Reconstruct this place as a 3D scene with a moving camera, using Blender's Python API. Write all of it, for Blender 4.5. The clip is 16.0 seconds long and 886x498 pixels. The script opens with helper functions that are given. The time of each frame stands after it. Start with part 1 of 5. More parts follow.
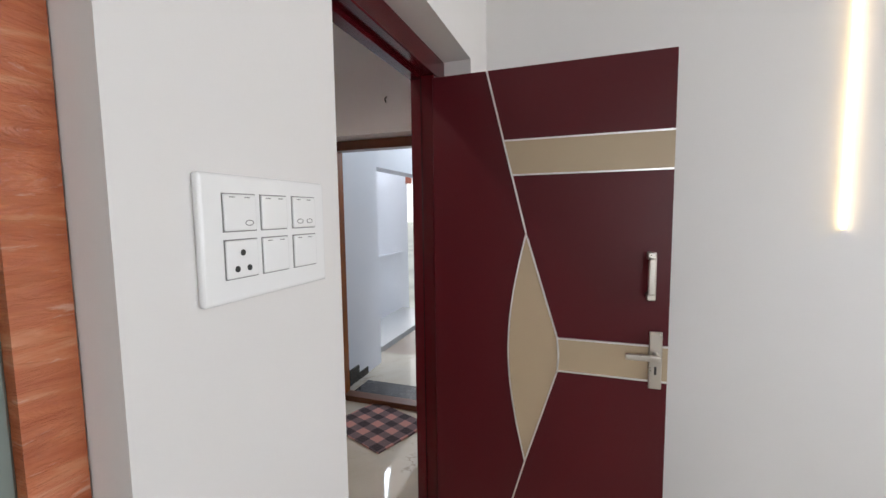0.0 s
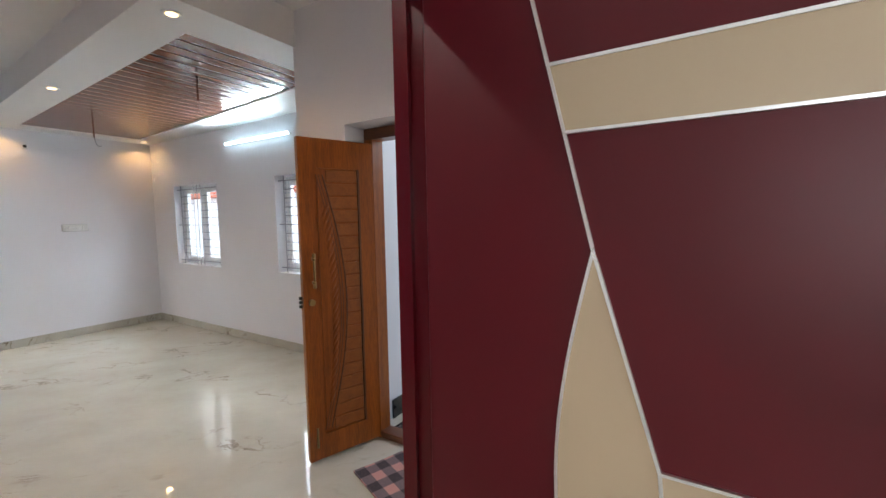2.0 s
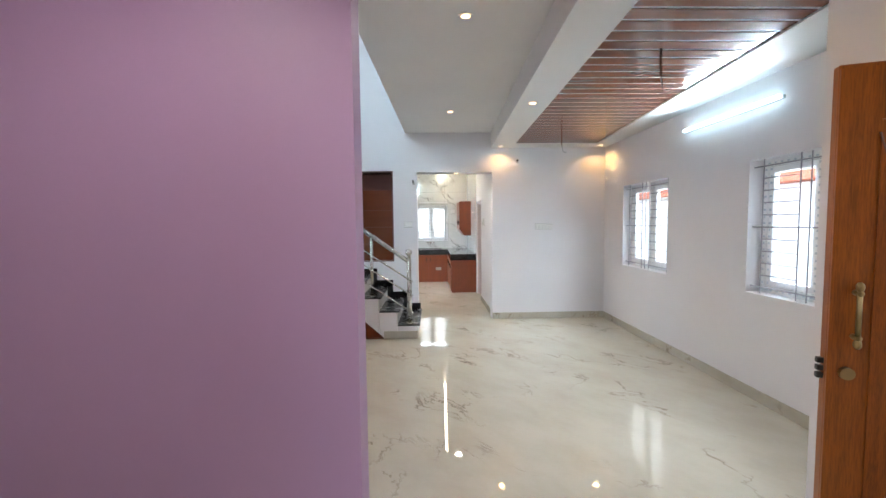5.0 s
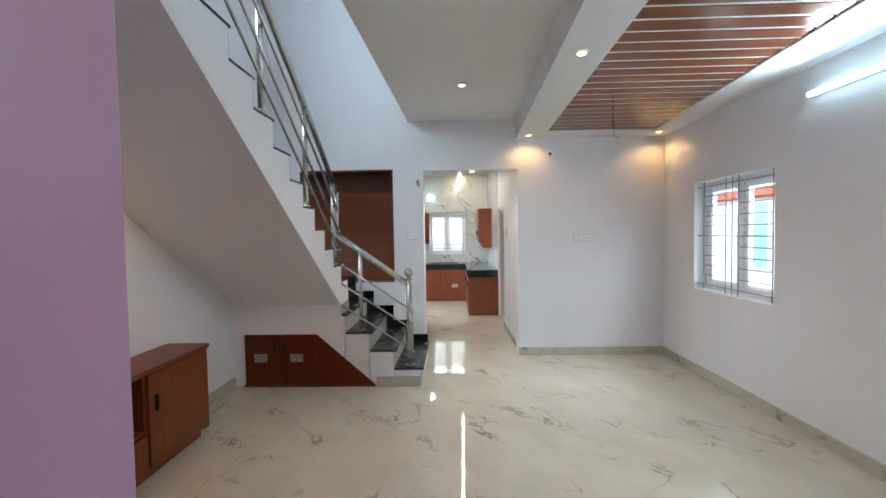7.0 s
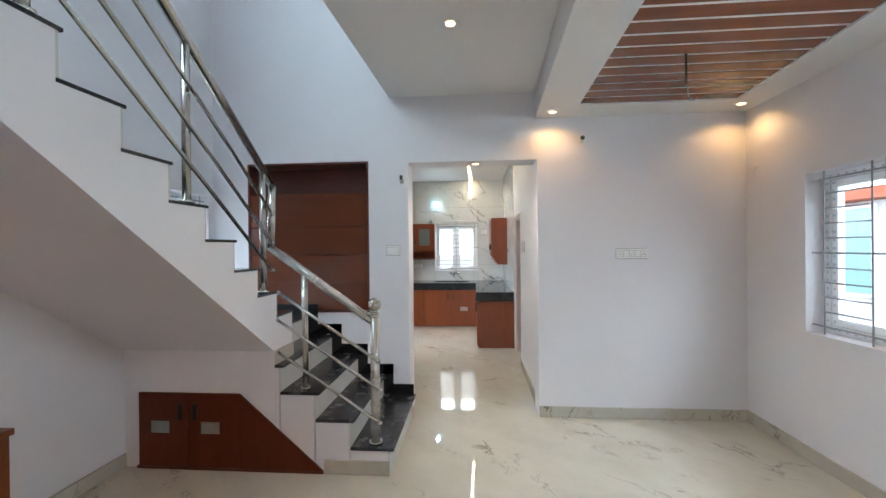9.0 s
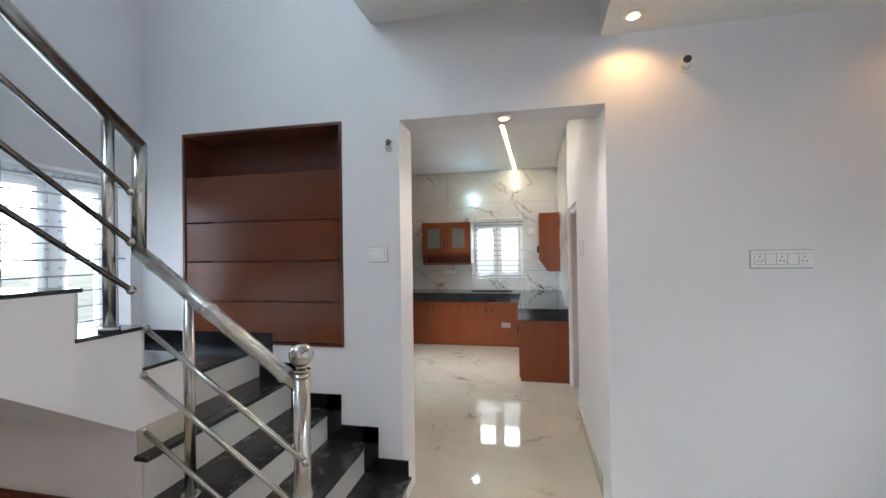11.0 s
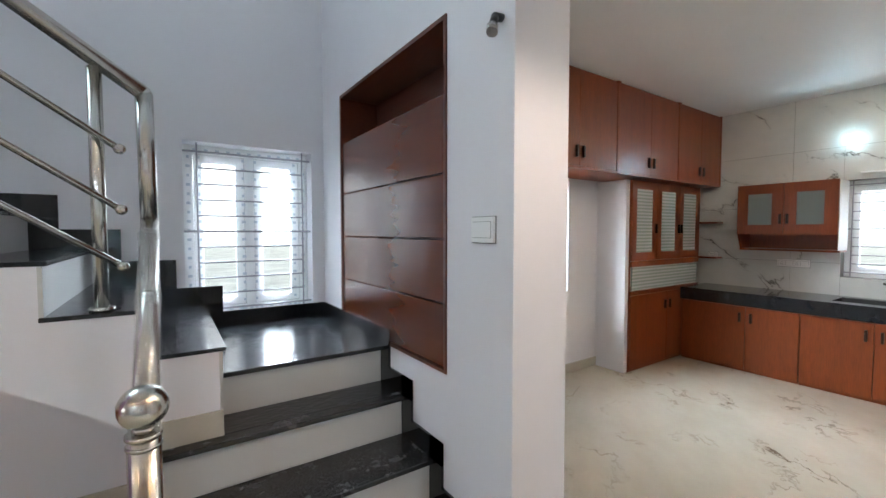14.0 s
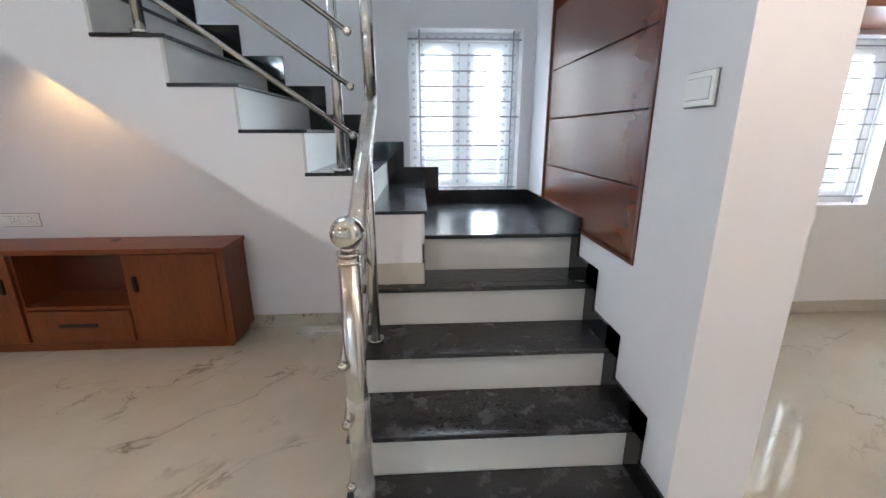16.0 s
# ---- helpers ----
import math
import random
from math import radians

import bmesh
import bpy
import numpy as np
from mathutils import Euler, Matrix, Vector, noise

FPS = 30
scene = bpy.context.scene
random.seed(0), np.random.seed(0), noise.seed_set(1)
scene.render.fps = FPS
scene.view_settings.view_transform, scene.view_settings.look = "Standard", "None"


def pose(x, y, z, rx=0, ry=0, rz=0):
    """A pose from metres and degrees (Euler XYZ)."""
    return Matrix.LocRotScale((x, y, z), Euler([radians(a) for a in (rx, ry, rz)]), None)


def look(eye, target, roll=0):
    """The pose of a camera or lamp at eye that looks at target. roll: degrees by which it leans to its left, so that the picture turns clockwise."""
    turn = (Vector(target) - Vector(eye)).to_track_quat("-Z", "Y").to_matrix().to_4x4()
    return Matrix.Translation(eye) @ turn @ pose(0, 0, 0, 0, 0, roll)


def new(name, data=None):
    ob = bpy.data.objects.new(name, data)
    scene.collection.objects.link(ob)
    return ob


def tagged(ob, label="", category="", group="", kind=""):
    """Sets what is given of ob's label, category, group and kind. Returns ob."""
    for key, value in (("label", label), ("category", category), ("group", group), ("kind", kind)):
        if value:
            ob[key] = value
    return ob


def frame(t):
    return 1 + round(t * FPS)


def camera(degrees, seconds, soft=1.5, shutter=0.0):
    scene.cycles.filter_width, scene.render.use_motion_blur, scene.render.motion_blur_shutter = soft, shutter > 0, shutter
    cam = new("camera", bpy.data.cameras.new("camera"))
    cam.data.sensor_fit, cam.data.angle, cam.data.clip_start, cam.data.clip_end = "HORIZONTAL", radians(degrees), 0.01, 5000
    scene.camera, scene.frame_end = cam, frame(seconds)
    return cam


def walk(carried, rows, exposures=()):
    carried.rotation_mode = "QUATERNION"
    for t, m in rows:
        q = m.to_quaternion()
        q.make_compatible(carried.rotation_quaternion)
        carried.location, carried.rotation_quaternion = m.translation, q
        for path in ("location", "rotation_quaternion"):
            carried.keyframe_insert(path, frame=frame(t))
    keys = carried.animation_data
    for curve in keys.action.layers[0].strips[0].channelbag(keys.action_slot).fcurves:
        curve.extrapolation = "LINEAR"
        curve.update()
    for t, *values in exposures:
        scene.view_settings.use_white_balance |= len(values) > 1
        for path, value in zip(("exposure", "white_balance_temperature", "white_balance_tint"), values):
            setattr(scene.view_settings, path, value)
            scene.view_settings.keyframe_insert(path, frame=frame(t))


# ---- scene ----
cam = camera(94.5, 16.0)
PATH = [
    (0, (-0.355, 0.03, 1.512), (-1.012, 1.911, 1.337), -0.7),
    (0.5, (-0.298, 0.102, 1.51), (-0.837, 2.02, 1.33), -1.1),
    (1, (-0.309, 0.271, 1.497), (-0.888, 2.178, 1.323), -1.1),
    (1.5, (-0.374, 0.521, 1.494), (-1.12, 2.37, 1.337), -0.7),
    (2, (-0.401, 0.761, 1.501), (-1.457, 2.452, 1.339), -1.0),
    (2.5, (-0.474, 0.927, 1.508), (-1.861, 2.359, 1.349), -0.7),
    (3, (-0.612, 0.992, 1.504), (-2.302, 2.049, 1.336), -0.9),
    (3.5, (-0.671, 1.006, 1.501), (-2.556, 1.656, 1.334), -0.8),
    (4, (-0.698, 1.045, 1.501), (-2.664, 1.377, 1.339), -0.5),
    (4.5, (-0.797, 1.075, 1.495), (-2.787, 1.21, 1.348), -0.5),
    (5, (-1.086, 1.064, 1.492), (-3.081, 1.115, 1.366), -0.6),
    (7.5, (-2.701, 1.246, 1.496), (-4.698, 1.175, 1.437), -0.9),
    (8, (-3.034, 1.281, 1.499), (-5.032, 1.193, 1.468), -0.8),
    (8.5, (-3.368, 1.375, 1.492), (-5.364, 1.24, 1.478), -0.8),
    (9, (-3.706, 1.437, 1.494), (-5.7, 1.279, 1.488), -0.6),
    (9.5, (-4.058, 1.462, 1.497), (-6.05, 1.282, 1.509), -0.6),
    (10, (-4.395, 1.511, 1.484), (-6.381, 1.271, 1.507), -0.6),
    (12.5, (-5.92, 1.684, 1.492), (-7.707, 0.787, 1.466), -0.7),
    (13, (-6.137, 1.752, 1.482), (-7.778, 0.61, 1.445), -0.3),
    (13.5, (-6.315, 1.791, 1.474), (-7.739, 0.388, 1.423), 0.0),
    (14, (-6.47, 1.767, 1.469), (-7.587, 0.11, 1.384), 0.0),
    (14.5, (-6.567, 1.776, 1.465), (-7.343, -0.062, 1.323), 0.0),
    (15, (-6.621, 1.799, 1.448), (-7.101, -0.128, 1.213), -0.0),
    (15.5, (-6.623, 1.808, 1.422), (-6.867, -0.14, 1.042), -0.0),
    (16, (-6.615, 1.807, 1.366), (-6.721, -0.114, 0.82), -0.1),
]
EXPOSURES = [(0, -0.38, 6400, 12), (0.5, -0.62, 6380, 12), (1, -0.62, 6380, 12), (1.5, -0.42, 6350, 11.5), (2, 0.04, 6350, 11), (2.5, 0.34, 6330, 10.5), (3, 0.34, 6300, 10), (4, 0.46, 6250, 9), (5, 0.4, 6180, 8.5), (8, 0.12, 6150, 8), (10, 0.16, 6170, 8.5), (12.5, -0.05, 6290, 9), (13.5, 0.03, 6260, 9.5), (14.5, 0.18, 6300, 10.5), (16, 0.34, 6250, 10)]
walk(cam, [(t, look(eye, target, roll)) for t, eye, target, roll in PATH], EXPOSURES)


# ---- world, sun, daylight ----
world = bpy.data.worlds.new("sky")
scene.world = world
world.use_nodes = True
sky = world.node_tree.nodes.new("ShaderNodeTexSky")
sky.sky_type, sky.sun_disc = "NISHITA", False
sky.sun_elevation, sky.sun_rotation = radians(75), radians(250)
world.node_tree.nodes["Background"].inputs["Strength"].default_value = 0.15
world.node_tree.links.new(sky.outputs[0], world.node_tree.nodes["Background"].inputs["Color"])
scene.view_settings.exposure = 0.0
sun_data = bpy.data.lights.new("sun", "SUN")
sun_data.energy, sun_data.angle, sun_data.color = 1.2, radians(14), (1, 0.97, 0.93)
sun = new("sun", sun_data)
sun.matrix_world = look((0, 0, 20), (-5.0, -2.0, 0.0))


def area(name, eye, target, w, h, watts, color=(0.8, 0.91, 1.0)):
    d = bpy.data.lights.new(name, "AREA")
    d.shape, d.size, d.size_y, d.energy, d.color = "RECTANGLE", w, h, watts, color
    ob = new(name, d)
    ob.matrix_world = look(eye, target)
    return ob


def downlight_beam(x, y, z, watts, color=(1.0, 0.6, 0.26), angle=150):
    d = bpy.data.lights.new("downlight_beam", "SPOT")
    d.energy, d.color, d.spot_size, d.spot_blend, d.shadow_soft_size = watts, color, radians(angle), 0.6, 0.035
    ob = new("downlight_beam", d)
    ob.location = (x, y, z)
    return ob


# daylight falling towards the openings from the sky above them
area("daylight_stair_window", (-6.91, -2.8, 3.1), (-6.91, 0.6, 0.9), 1.8, 1.3, 440)
area("daylight_kitchen_window", (-13.8, 1.06, 3.1), (-10.0, 1.06, 0.9), 2.4, 1.6, 580)
area("daylight_niche_window", (-8.3, -2.7, 2.2), (-9.9, -0.2, 1.2), 2.4, 1.8, 900)
# upper window lies out of view, added to light the stairwell
area("daylight_upper_window", (-4.6, -1.33, 4.4), (-4.8, 1, 3.4), 1.8, 1.5, 90, (0.74, 0.95, 1.0))
area("daylight_bedroom_window", (1.2, -2.36, 1.6), (0.4, 0, 1.3), 1.6, 1.3, 32, (0.93, 0.96, 1.0))
# second bedroom window is unseen, added to throw light through the doorway
area("added_light_bedroom_end", (2.76, 0.8, 1.6), (0, 0.95, 1.4), 1.5, 1.3, 48, (0.93, 0.96, 1.0))
for wx in (-6.3, -4.2):
    area("daylight_hall_window", (wx, 5.5, 3.0), (wx - 0.1, 0.0, 1.0), 1.9, 0.95, 165)
# added fill lamp that brightens the neighbour's wall from above the windows
area("house_wall_fill", (-6.8, 4.25, 3.3), (-6.8, 6.3, 0.9), 7.0, 0.6, 110)
area("daylight_porch", (-1.4, 5.2, 2.9), (-1.9, 2.6, 0.8), 1.8, 1.4, 45)

# ---- materials ----


def mat(name, color, rough=0.5, metal=0.0, build=None, **extra):
    m = bpy.data.materials.new(name)
    m.use_nodes = True
    b = m.node_tree.nodes["Principled BSDF"]
    b.inputs["Base Color"].default_value = (*color, 1)
    b.inputs["Roughness"].default_value = rough
    b.inputs["Metallic"].default_value = metal
    for k, v in extra.items():
        b.inputs[k.replace("_", " ")].default_value = v
    if build:
        build(m.node_tree, b)
    return m


def coords(nt, scale=(1, 1, 1), kind="Object"):
    if kind == "World":
        src = nt.nodes.new("ShaderNodeNewGeometry").outputs["Position"]
    else:
        src = nt.nodes.new("ShaderNodeTexCoord").outputs[kind]
    mp = nt.nodes.new("ShaderNodeMapping")
    mp.inputs["Scale"].default_value = scale
    nt.links.new(src, mp.inputs[0])
    return mp.outputs[0]


def noise_tex(nt, vec, scale, detail=4, rough=0.55, distort=0.0):
    n = nt.nodes.new("ShaderNodeTexNoise")
    n.inputs["Scale"].default_value, n.inputs["Detail"].default_value = scale, detail
    n.inputs["Roughness"].default_value, n.inputs["Distortion"].default_value = rough, distort
    nt.links.new(vec, n.inputs["Vector"])
    return n.outputs["Fac"]


def ramp(nt, fac, stops):
    r = nt.nodes.new("ShaderNodeValToRGB")
    while len(r.color_ramp.elements) < len(stops):
        r.color_ramp.elements.new(0.5)
    for e, (p, c) in zip(r.color_ramp.elements, stops):
        e.position, e.color = p, (*c, 1)
    nt.links.new(fac, r.inputs[0])
    return r.outputs[0]


def mix(nt, fac, a, b, mode="MIX"):
    m = nt.nodes.new("ShaderNodeMix")
    m.data_type, m.blend_type = "RGBA", mode
    for key, val in ((0, fac), (6, a), (7, b)):
        if isinstance(val, (int, float)):
            m.inputs[key].default_value = val
        elif isinstance(val, tuple):
            m.inputs[key].default_value = (*val, 1)
        else:
            nt.links.new(val, m.inputs[key])
    return m.outputs[2]


def bump(nt, b, height, strength=0.1, dist=0.01):
    n = nt.nodes.new("ShaderNodeBump")
    n.inputs["Strength"].default_value, n.inputs["Distance"].default_value = strength, dist
    nt.links.new(height, n.inputs["Height"])
    nt.links.new(n.outputs[0], b.inputs["Normal"])


def gloss(nt, b, fac, lo, hi):
    r = nt.nodes.new("ShaderNodeMapRange")
    r.inputs[3].default_value, r.inputs[4].default_value = lo, hi
    nt.links.new(fac, r.inputs[0])
    nt.links.new(r.outputs[0], b.inputs["Roughness"])


def paint(color, amount=0.03):
    def build(nt, b):
        v = coords(nt, kind="World")
        big, fine = noise_tex(nt, v, 0.9, 3), noise_tex(nt, v, 90, 3)
        lo = tuple(c * (1 - amount) for c in color)
        hi = tuple(min(1, c * (1 + amount)) for c in color)
        nt.links.new(ramp(nt, big, [(0.3, lo), (0.7, hi)]), b.inputs["Base Color"])
        bump(nt, b, fine, 0.06, 0.002)
    return build


def plastered(name, color, rough=0.55, amount=0.03):
    return mat(name, color, rough, 0, paint(color, amount))


def wood(name, dark, light, along="z", scale=1.0, rough=0.35, coat=0.0, spec=0.5, grain=0.35):
    """Grain stretched along one axis, with bands and pores."""
    def build(nt, b):
        s = {"x": (1.2, 16, 16), "y": (16, 1.2, 16), "z": (16, 16, 1.2)}[along]
        v = coords(nt, tuple(c * scale for c in s), "World")
        g = noise_tex(nt, v, 1.2, 6 if grain > 0.2 else 1, 0.6, 0.6)
        fine = noise_tex(nt, coords(nt, tuple(c * scale * 6 for c in s), "World"), 2.0, 3, 0.7)
        col = ramp(nt, g, [(0.28, dark), (0.5, tuple((a + c) / 2 for a, c in zip(dark, light))), (0.75, light)])
        col = mix(nt, grain, col, ramp(nt, fine, [(0.35, tuple(c * 0.55 for c in dark)), (0.6, light)]))
        nt.links.new(col, b.inputs["Base Color"])
        gloss(nt, b, noise_tex(nt, coords(nt, kind="World"), 1.5, 2), rough * 0.9, rough * 1.12)
    return mat(name, light, rough, 0, build, Coat_Weight=coat, Coat_Roughness=0.08, Specular_IOR_Level=spec)


def marble(name, base, vein, cloud, scale=1.0, rough=0.06, width=0.012, sharp=1.0, gate_lo=0.48, turn=0.0, stretch=1.0):
    """Polished stone: clouded ground with thin broken veins."""
    def build(nt, b):
        v = coords(nt, (scale, scale, scale), "World")
        if stretch != 1.0:
            spin = nt.nodes.new("ShaderNodeMapping")
            spin.inputs["Rotation"].default_value = (0, 0, radians(-turn))
            nt.links.new(v, spin.inputs[0])
            pull = nt.nodes.new("ShaderNodeMapping")
            pull.inputs["Scale"].default_value = (1, stretch, 1)
            nt.links.new(spin.outputs[0], pull.inputs[0])
            v = pull.outputs[0]
        warp = nt.nodes.new("ShaderNodeTexNoise")
        warp.inputs["Scale"].default_value, warp.inputs["Detail"].default_value = 1.6, 5
        nt.links.new(v, warp.inputs["Vector"])
        add = nt.nodes.new("ShaderNodeVectorMath")
        add.operation = "MULTIPLY_ADD"
        nt.links.new(warp.outputs["Color"], add.inputs[0])
        add.inputs[1].default_value = (0.9, 0.9, 0.9)
        nt.links.new(v, add.inputs[2])
        n = noise_tex(nt, add.outputs[0], 1.1, 5, 0.6, 0.4)
        dist = nt.nodes.new("ShaderNodeMath")
        dist.operation = "SUBTRACT"
        nt.links.new(n, dist.inputs[0])
        dist.inputs[1].default_value = 0.5
        ab = nt.nodes.new("ShaderNodeMath")
        ab.operation = "ABSOLUTE"
        nt.links.new(dist.outputs[0], ab.inputs[0])
        line = ramp(nt, ab.outputs[0], [(0.0, (1, 1, 1)), (width, (0, 0, 0))])
        gate = ramp(nt, noise_tex(nt, v, 1.7, 3), [(gate_lo, (0, 0, 0)), (gate_lo + 0.13, (1, 1, 1))])
        strength = mix(nt, 1.0, line, gate, "MULTIPLY")
        if stretch != 1.0:
            smudge = ramp(nt, noise_tex(nt, add.outputs[0], 3.2, 6, 0.7, 0.8), [(0.55, (0, 0, 0)), (0.68, (0.6, 0.6, 0.6))])
            near = ramp(nt, ab.outputs[0], [(0.0, (1, 1, 1)), (width * 4.5, (0, 0, 0))])
            strength = mix(nt, 1.0, strength, mix(nt, 1.0, mix(nt, 1.0, smudge, near, "MULTIPLY"), gate, "MULTIPLY"), "ADD")
        ground = ramp(nt, noise_tex(nt, v, 2.4, 5, 0.6), [(0.3, cloud), (0.62, base)])
        fac = nt.nodes.new("ShaderNodeMath")
        fac.operation = "MULTIPLY"
        nt.links.new(strength, fac.inputs[0])
        fac.inputs[1].default_value = sharp
        nt.links.new(mix(nt, fac.outputs[0], ground, vein), b.inputs["Base Color"])
        gloss(nt, b, noise_tex(nt, v, 6, 3), rough * 0.7, rough * 1.5)
    return mat(name, base, rough, 0, build)


def granite(name, base, speck, rough=0.2, ripple=0.0):
    def build(nt, b):
        v = coords(nt, kind="World")
        f = noise_tex(nt, v, 160, 2)
        col = ramp(nt, f, [(0.52, base), (0.68, speck)])
        dust = noise_tex(nt, v, 9, 5, 0.7)
        nt.links.new(mix(nt, 0.17, col, ramp(nt, dust, [(0.45, base), (0.7, tuple(c * 1.9 for c in speck))])), b.inputs["Base Color"])
        gloss(nt, b, dust, rough * 0.5, rough * 1.7)
        if ripple:
            bump(nt, b, noise_tex(nt, coords(nt, (1, 1.6, 1), "World"), 22, 3, 0.6), ripple, 0.008)
    return mat(name, base, rough, 0, build)


def brushed(name, color, rough=0.15):
    def build(nt, b):
        gloss(nt, b, noise_tex(nt, coords(nt, kind="World"), 25, 4), rough * 0.6, rough * 1.6)
    return mat(name, color, rough, 1.0, build)


def glow(name, color, strength):
    return mat(name, (0.9, 0.9, 0.9), 0.4, 0, None, Emission_Color=(*color, 1), Emission_Strength=strength)


def clear_glass(name, tint=(1, 1, 1), rough=0.0):
    return mat(name, tint, rough, 0, None, Transmission_Weight=1.0, IOR=1.45)


WHITE = plastered("white_wall_paint", (0.74, 0.725, 0.75))
WARM_WHITE = plastered("warm_white_wall_paint", (0.76, 0.74, 0.72))
CEILING = plastered("white_ceiling_paint", (0.78, 0.77, 0.76), 0.6)
PURPLE = plastered("mauve_wall_paint", (0.365, 0.228, 0.38), 0.5, 0.02)
OUTSIDE = plastered("outside_white_paint", (0.76, 0.77, 0.8), 0.7)
FLOOR = marble("cream_marble_floor", (0.53, 0.492, 0.41), (0.15, 0.105, 0.07), (0.475, 0.432, 0.35), 0.9, 0.03, 0.0125, 0.68, 0.49, 38, 1.5)
SKIRT = marble("beige_marble_skirting", (0.5, 0.47, 0.4), (0.22, 0.17, 0.12), (0.44, 0.4, 0.33), 1.3, 0.12)


def lightning_tile(nt, b):
    """Pale polished tile with long branching dark veins running aslant."""
    v = coords(nt, kind="World")
    spin = nt.nodes.new("ShaderNodeMapping")
    spin.inputs["Rotation"].default_value = (radians(38), 0, 0)
    nt.links.new(v, spin.inputs[0])
    pull = nt.nodes.new("ShaderNodeMapping")
    pull.inputs["Scale"].default_value = (0.8, 0.55, 1.25)
    nt.links.new(spin.outputs[0], pull.inputs[0])
    warp = nt.nodes.new("ShaderNodeTexNoise")
    warp.inputs["Scale"].default_value, warp.inputs["Detail"].default_value = 3.2, 6
    warp.inputs["Roughness"].default_value = 0.62
    nt.links.new(pull.outputs[0], warp.inputs["Vector"])
    add = nt.nodes.new("ShaderNodeVectorMath")
    add.operation = "MULTIPLY_ADD"
    nt.links.new(warp.outputs["Color"], add.inputs[0])
    add.inputs[1].default_value = (0.42, 0.42, 0.42)
    nt.links.new(pull.outputs[0], add.inputs[2])
    cell = nt.nodes.new("ShaderNodeTexVoronoi")
    cell.feature = "DISTANCE_TO_EDGE"
    cell.inputs["Scale"].default_value = 1.5
    nt.links.new(add.outputs[0], cell.inputs["Vector"])
    thin = ramp(nt, cell.outputs["Distance"], [(0.0, (1, 1, 1)), (0.009, (0, 0, 0))])
    halo = ramp(nt, cell.outputs["Distance"], [(0.0, (0.17, 0.17, 0.17)), (0.07, (0, 0, 0))])
    gate = ramp(nt, noise_tex(nt, v, 1.9, 3), [(0.42, (0, 0, 0)), (0.56, (1, 1, 1))])
    lines = mix(nt, 1.0, mix(nt, 1.0, thin, halo, "ADD"), gate, "MULTIPLY")
    ground = ramp(nt, noise_tex(nt, v, 2.4, 5, 0.6), [(0.3, (0.62, 0.635, 0.62)), (0.65, (0.72, 0.73, 0.715))])
    nt.links.new(mix(nt, lines, ground, (0.06, 0.052, 0.045)), b.inputs["Base Color"])


WALL_TILE = mat("white_vein_wall_tile", (0.7, 0.71, 0.69), 0.06, 0, lightning_tile)
GROUT = plastered("grey_tile_grout", (0.2, 0.2, 0.19), 0.8)
GRANITE = granite("black_granite", (0.009, 0.01, 0.012), (0.022, 0.025, 0.03), 0.07)
TREAD = granite("dark_grey_granite", (0.021, 0.021, 0.023), (0.044, 0.044, 0.049), 0.23, 0.2)
POLISHED = granite("polished_grey_granite", (0.016, 0.0175, 0.02), (0.04, 0.043, 0.05), 0.1, 0.45)
BLACK = granite("black_skirting_granite", (0.006, 0.006, 0.007), (0.012, 0.012, 0.014), 0.07)
RISER = plastered("pale_grey_riser_tile", (0.6, 0.6, 0.58), 0.2)
STEEL = brushed("polished_steel", (0.57, 0.55, 0.51), 0.2)
BRASS = brushed("aged_brass", (0.32, 0.23, 0.11), 0.35)
NICKEL = brushed("satin_nickel", (0.62, 0.58, 0.52), 0.28)
MAROON = mat("maroon_laminate", (0.08, 0.0055, 0.0095), 0.36, 0, paint((0.08, 0.0055, 0.0095), 0.12), Specular_IOR_Level=0.3)
MAROON_FRAME = mat("maroon_enamel", (0.07, 0.003, 0.006), 0.2, 0, paint((0.07, 0.003, 0.006), 0.2), Specular_IOR_Level=0.4)
BEIGE = plastered("beige_laminate", (0.45, 0.35, 0.23), 0.4, 0.05)
ALU = brushed("silver_inlay", (0.85, 0.85, 0.84), 0.3)
TEAK = wood("varnished_teak", (0.15, 0.034, 0.003), (0.38, 0.104, 0.008), "z", 1.0, 0.34, 0.0, 0.4)
TEAK_H = wood("varnished_teak_slat", (0.17, 0.046, 0.008), (0.34, 0.11, 0.02), "x", 1.0, 0.3, 0.1)
CARVED = wood("carved_teak_grain", (0.12, 0.027, 0.003), (0.33, 0.088, 0.008), "z", 2.2, 0.34, 0.0, 0.35)
DARK_TEAK = wood("dark_frame_wood", (0.07, 0.02, 0.008), (0.15, 0.05, 0.018), "x", 1.0, 0.3)
CABINET = wood("red_brown_laminate", (0.145, 0.029, 0.006), (0.23, 0.049, 0.0105), "z", 0.8, 0.3, 0.0, 0.45)
CABINET_H = wood("red_brown_laminate_level", (0.102, 0.0235, 0.006), (0.118, 0.0275, 0.0072), "y", 0.8, 0.23, 0.0, 0.7, 0.0)
TV_WOOD = wood("warm_brown_laminate", (0.12, 0.028, 0.0065), (0.21, 0.053, 0.0125), "z", 0.8, 0.35, 0.0, 0.35)
SLAT = wood("ceiling_brown_panel", (0.15, 0.047, 0.02), (0.24, 0.078, 0.034), "y", 0.7, 0.15, 0.0, 0.45, 0.12)
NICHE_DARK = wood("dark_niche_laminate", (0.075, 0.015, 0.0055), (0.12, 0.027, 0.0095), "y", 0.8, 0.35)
UPVC = mat("white_upvc", (0.88, 0.89, 0.9), 0.25, 0, None, Subsurface_Weight=0.55, Subsurface_Radius=(1.0, 1.0, 1.0), Subsurface_Scale=0.05)
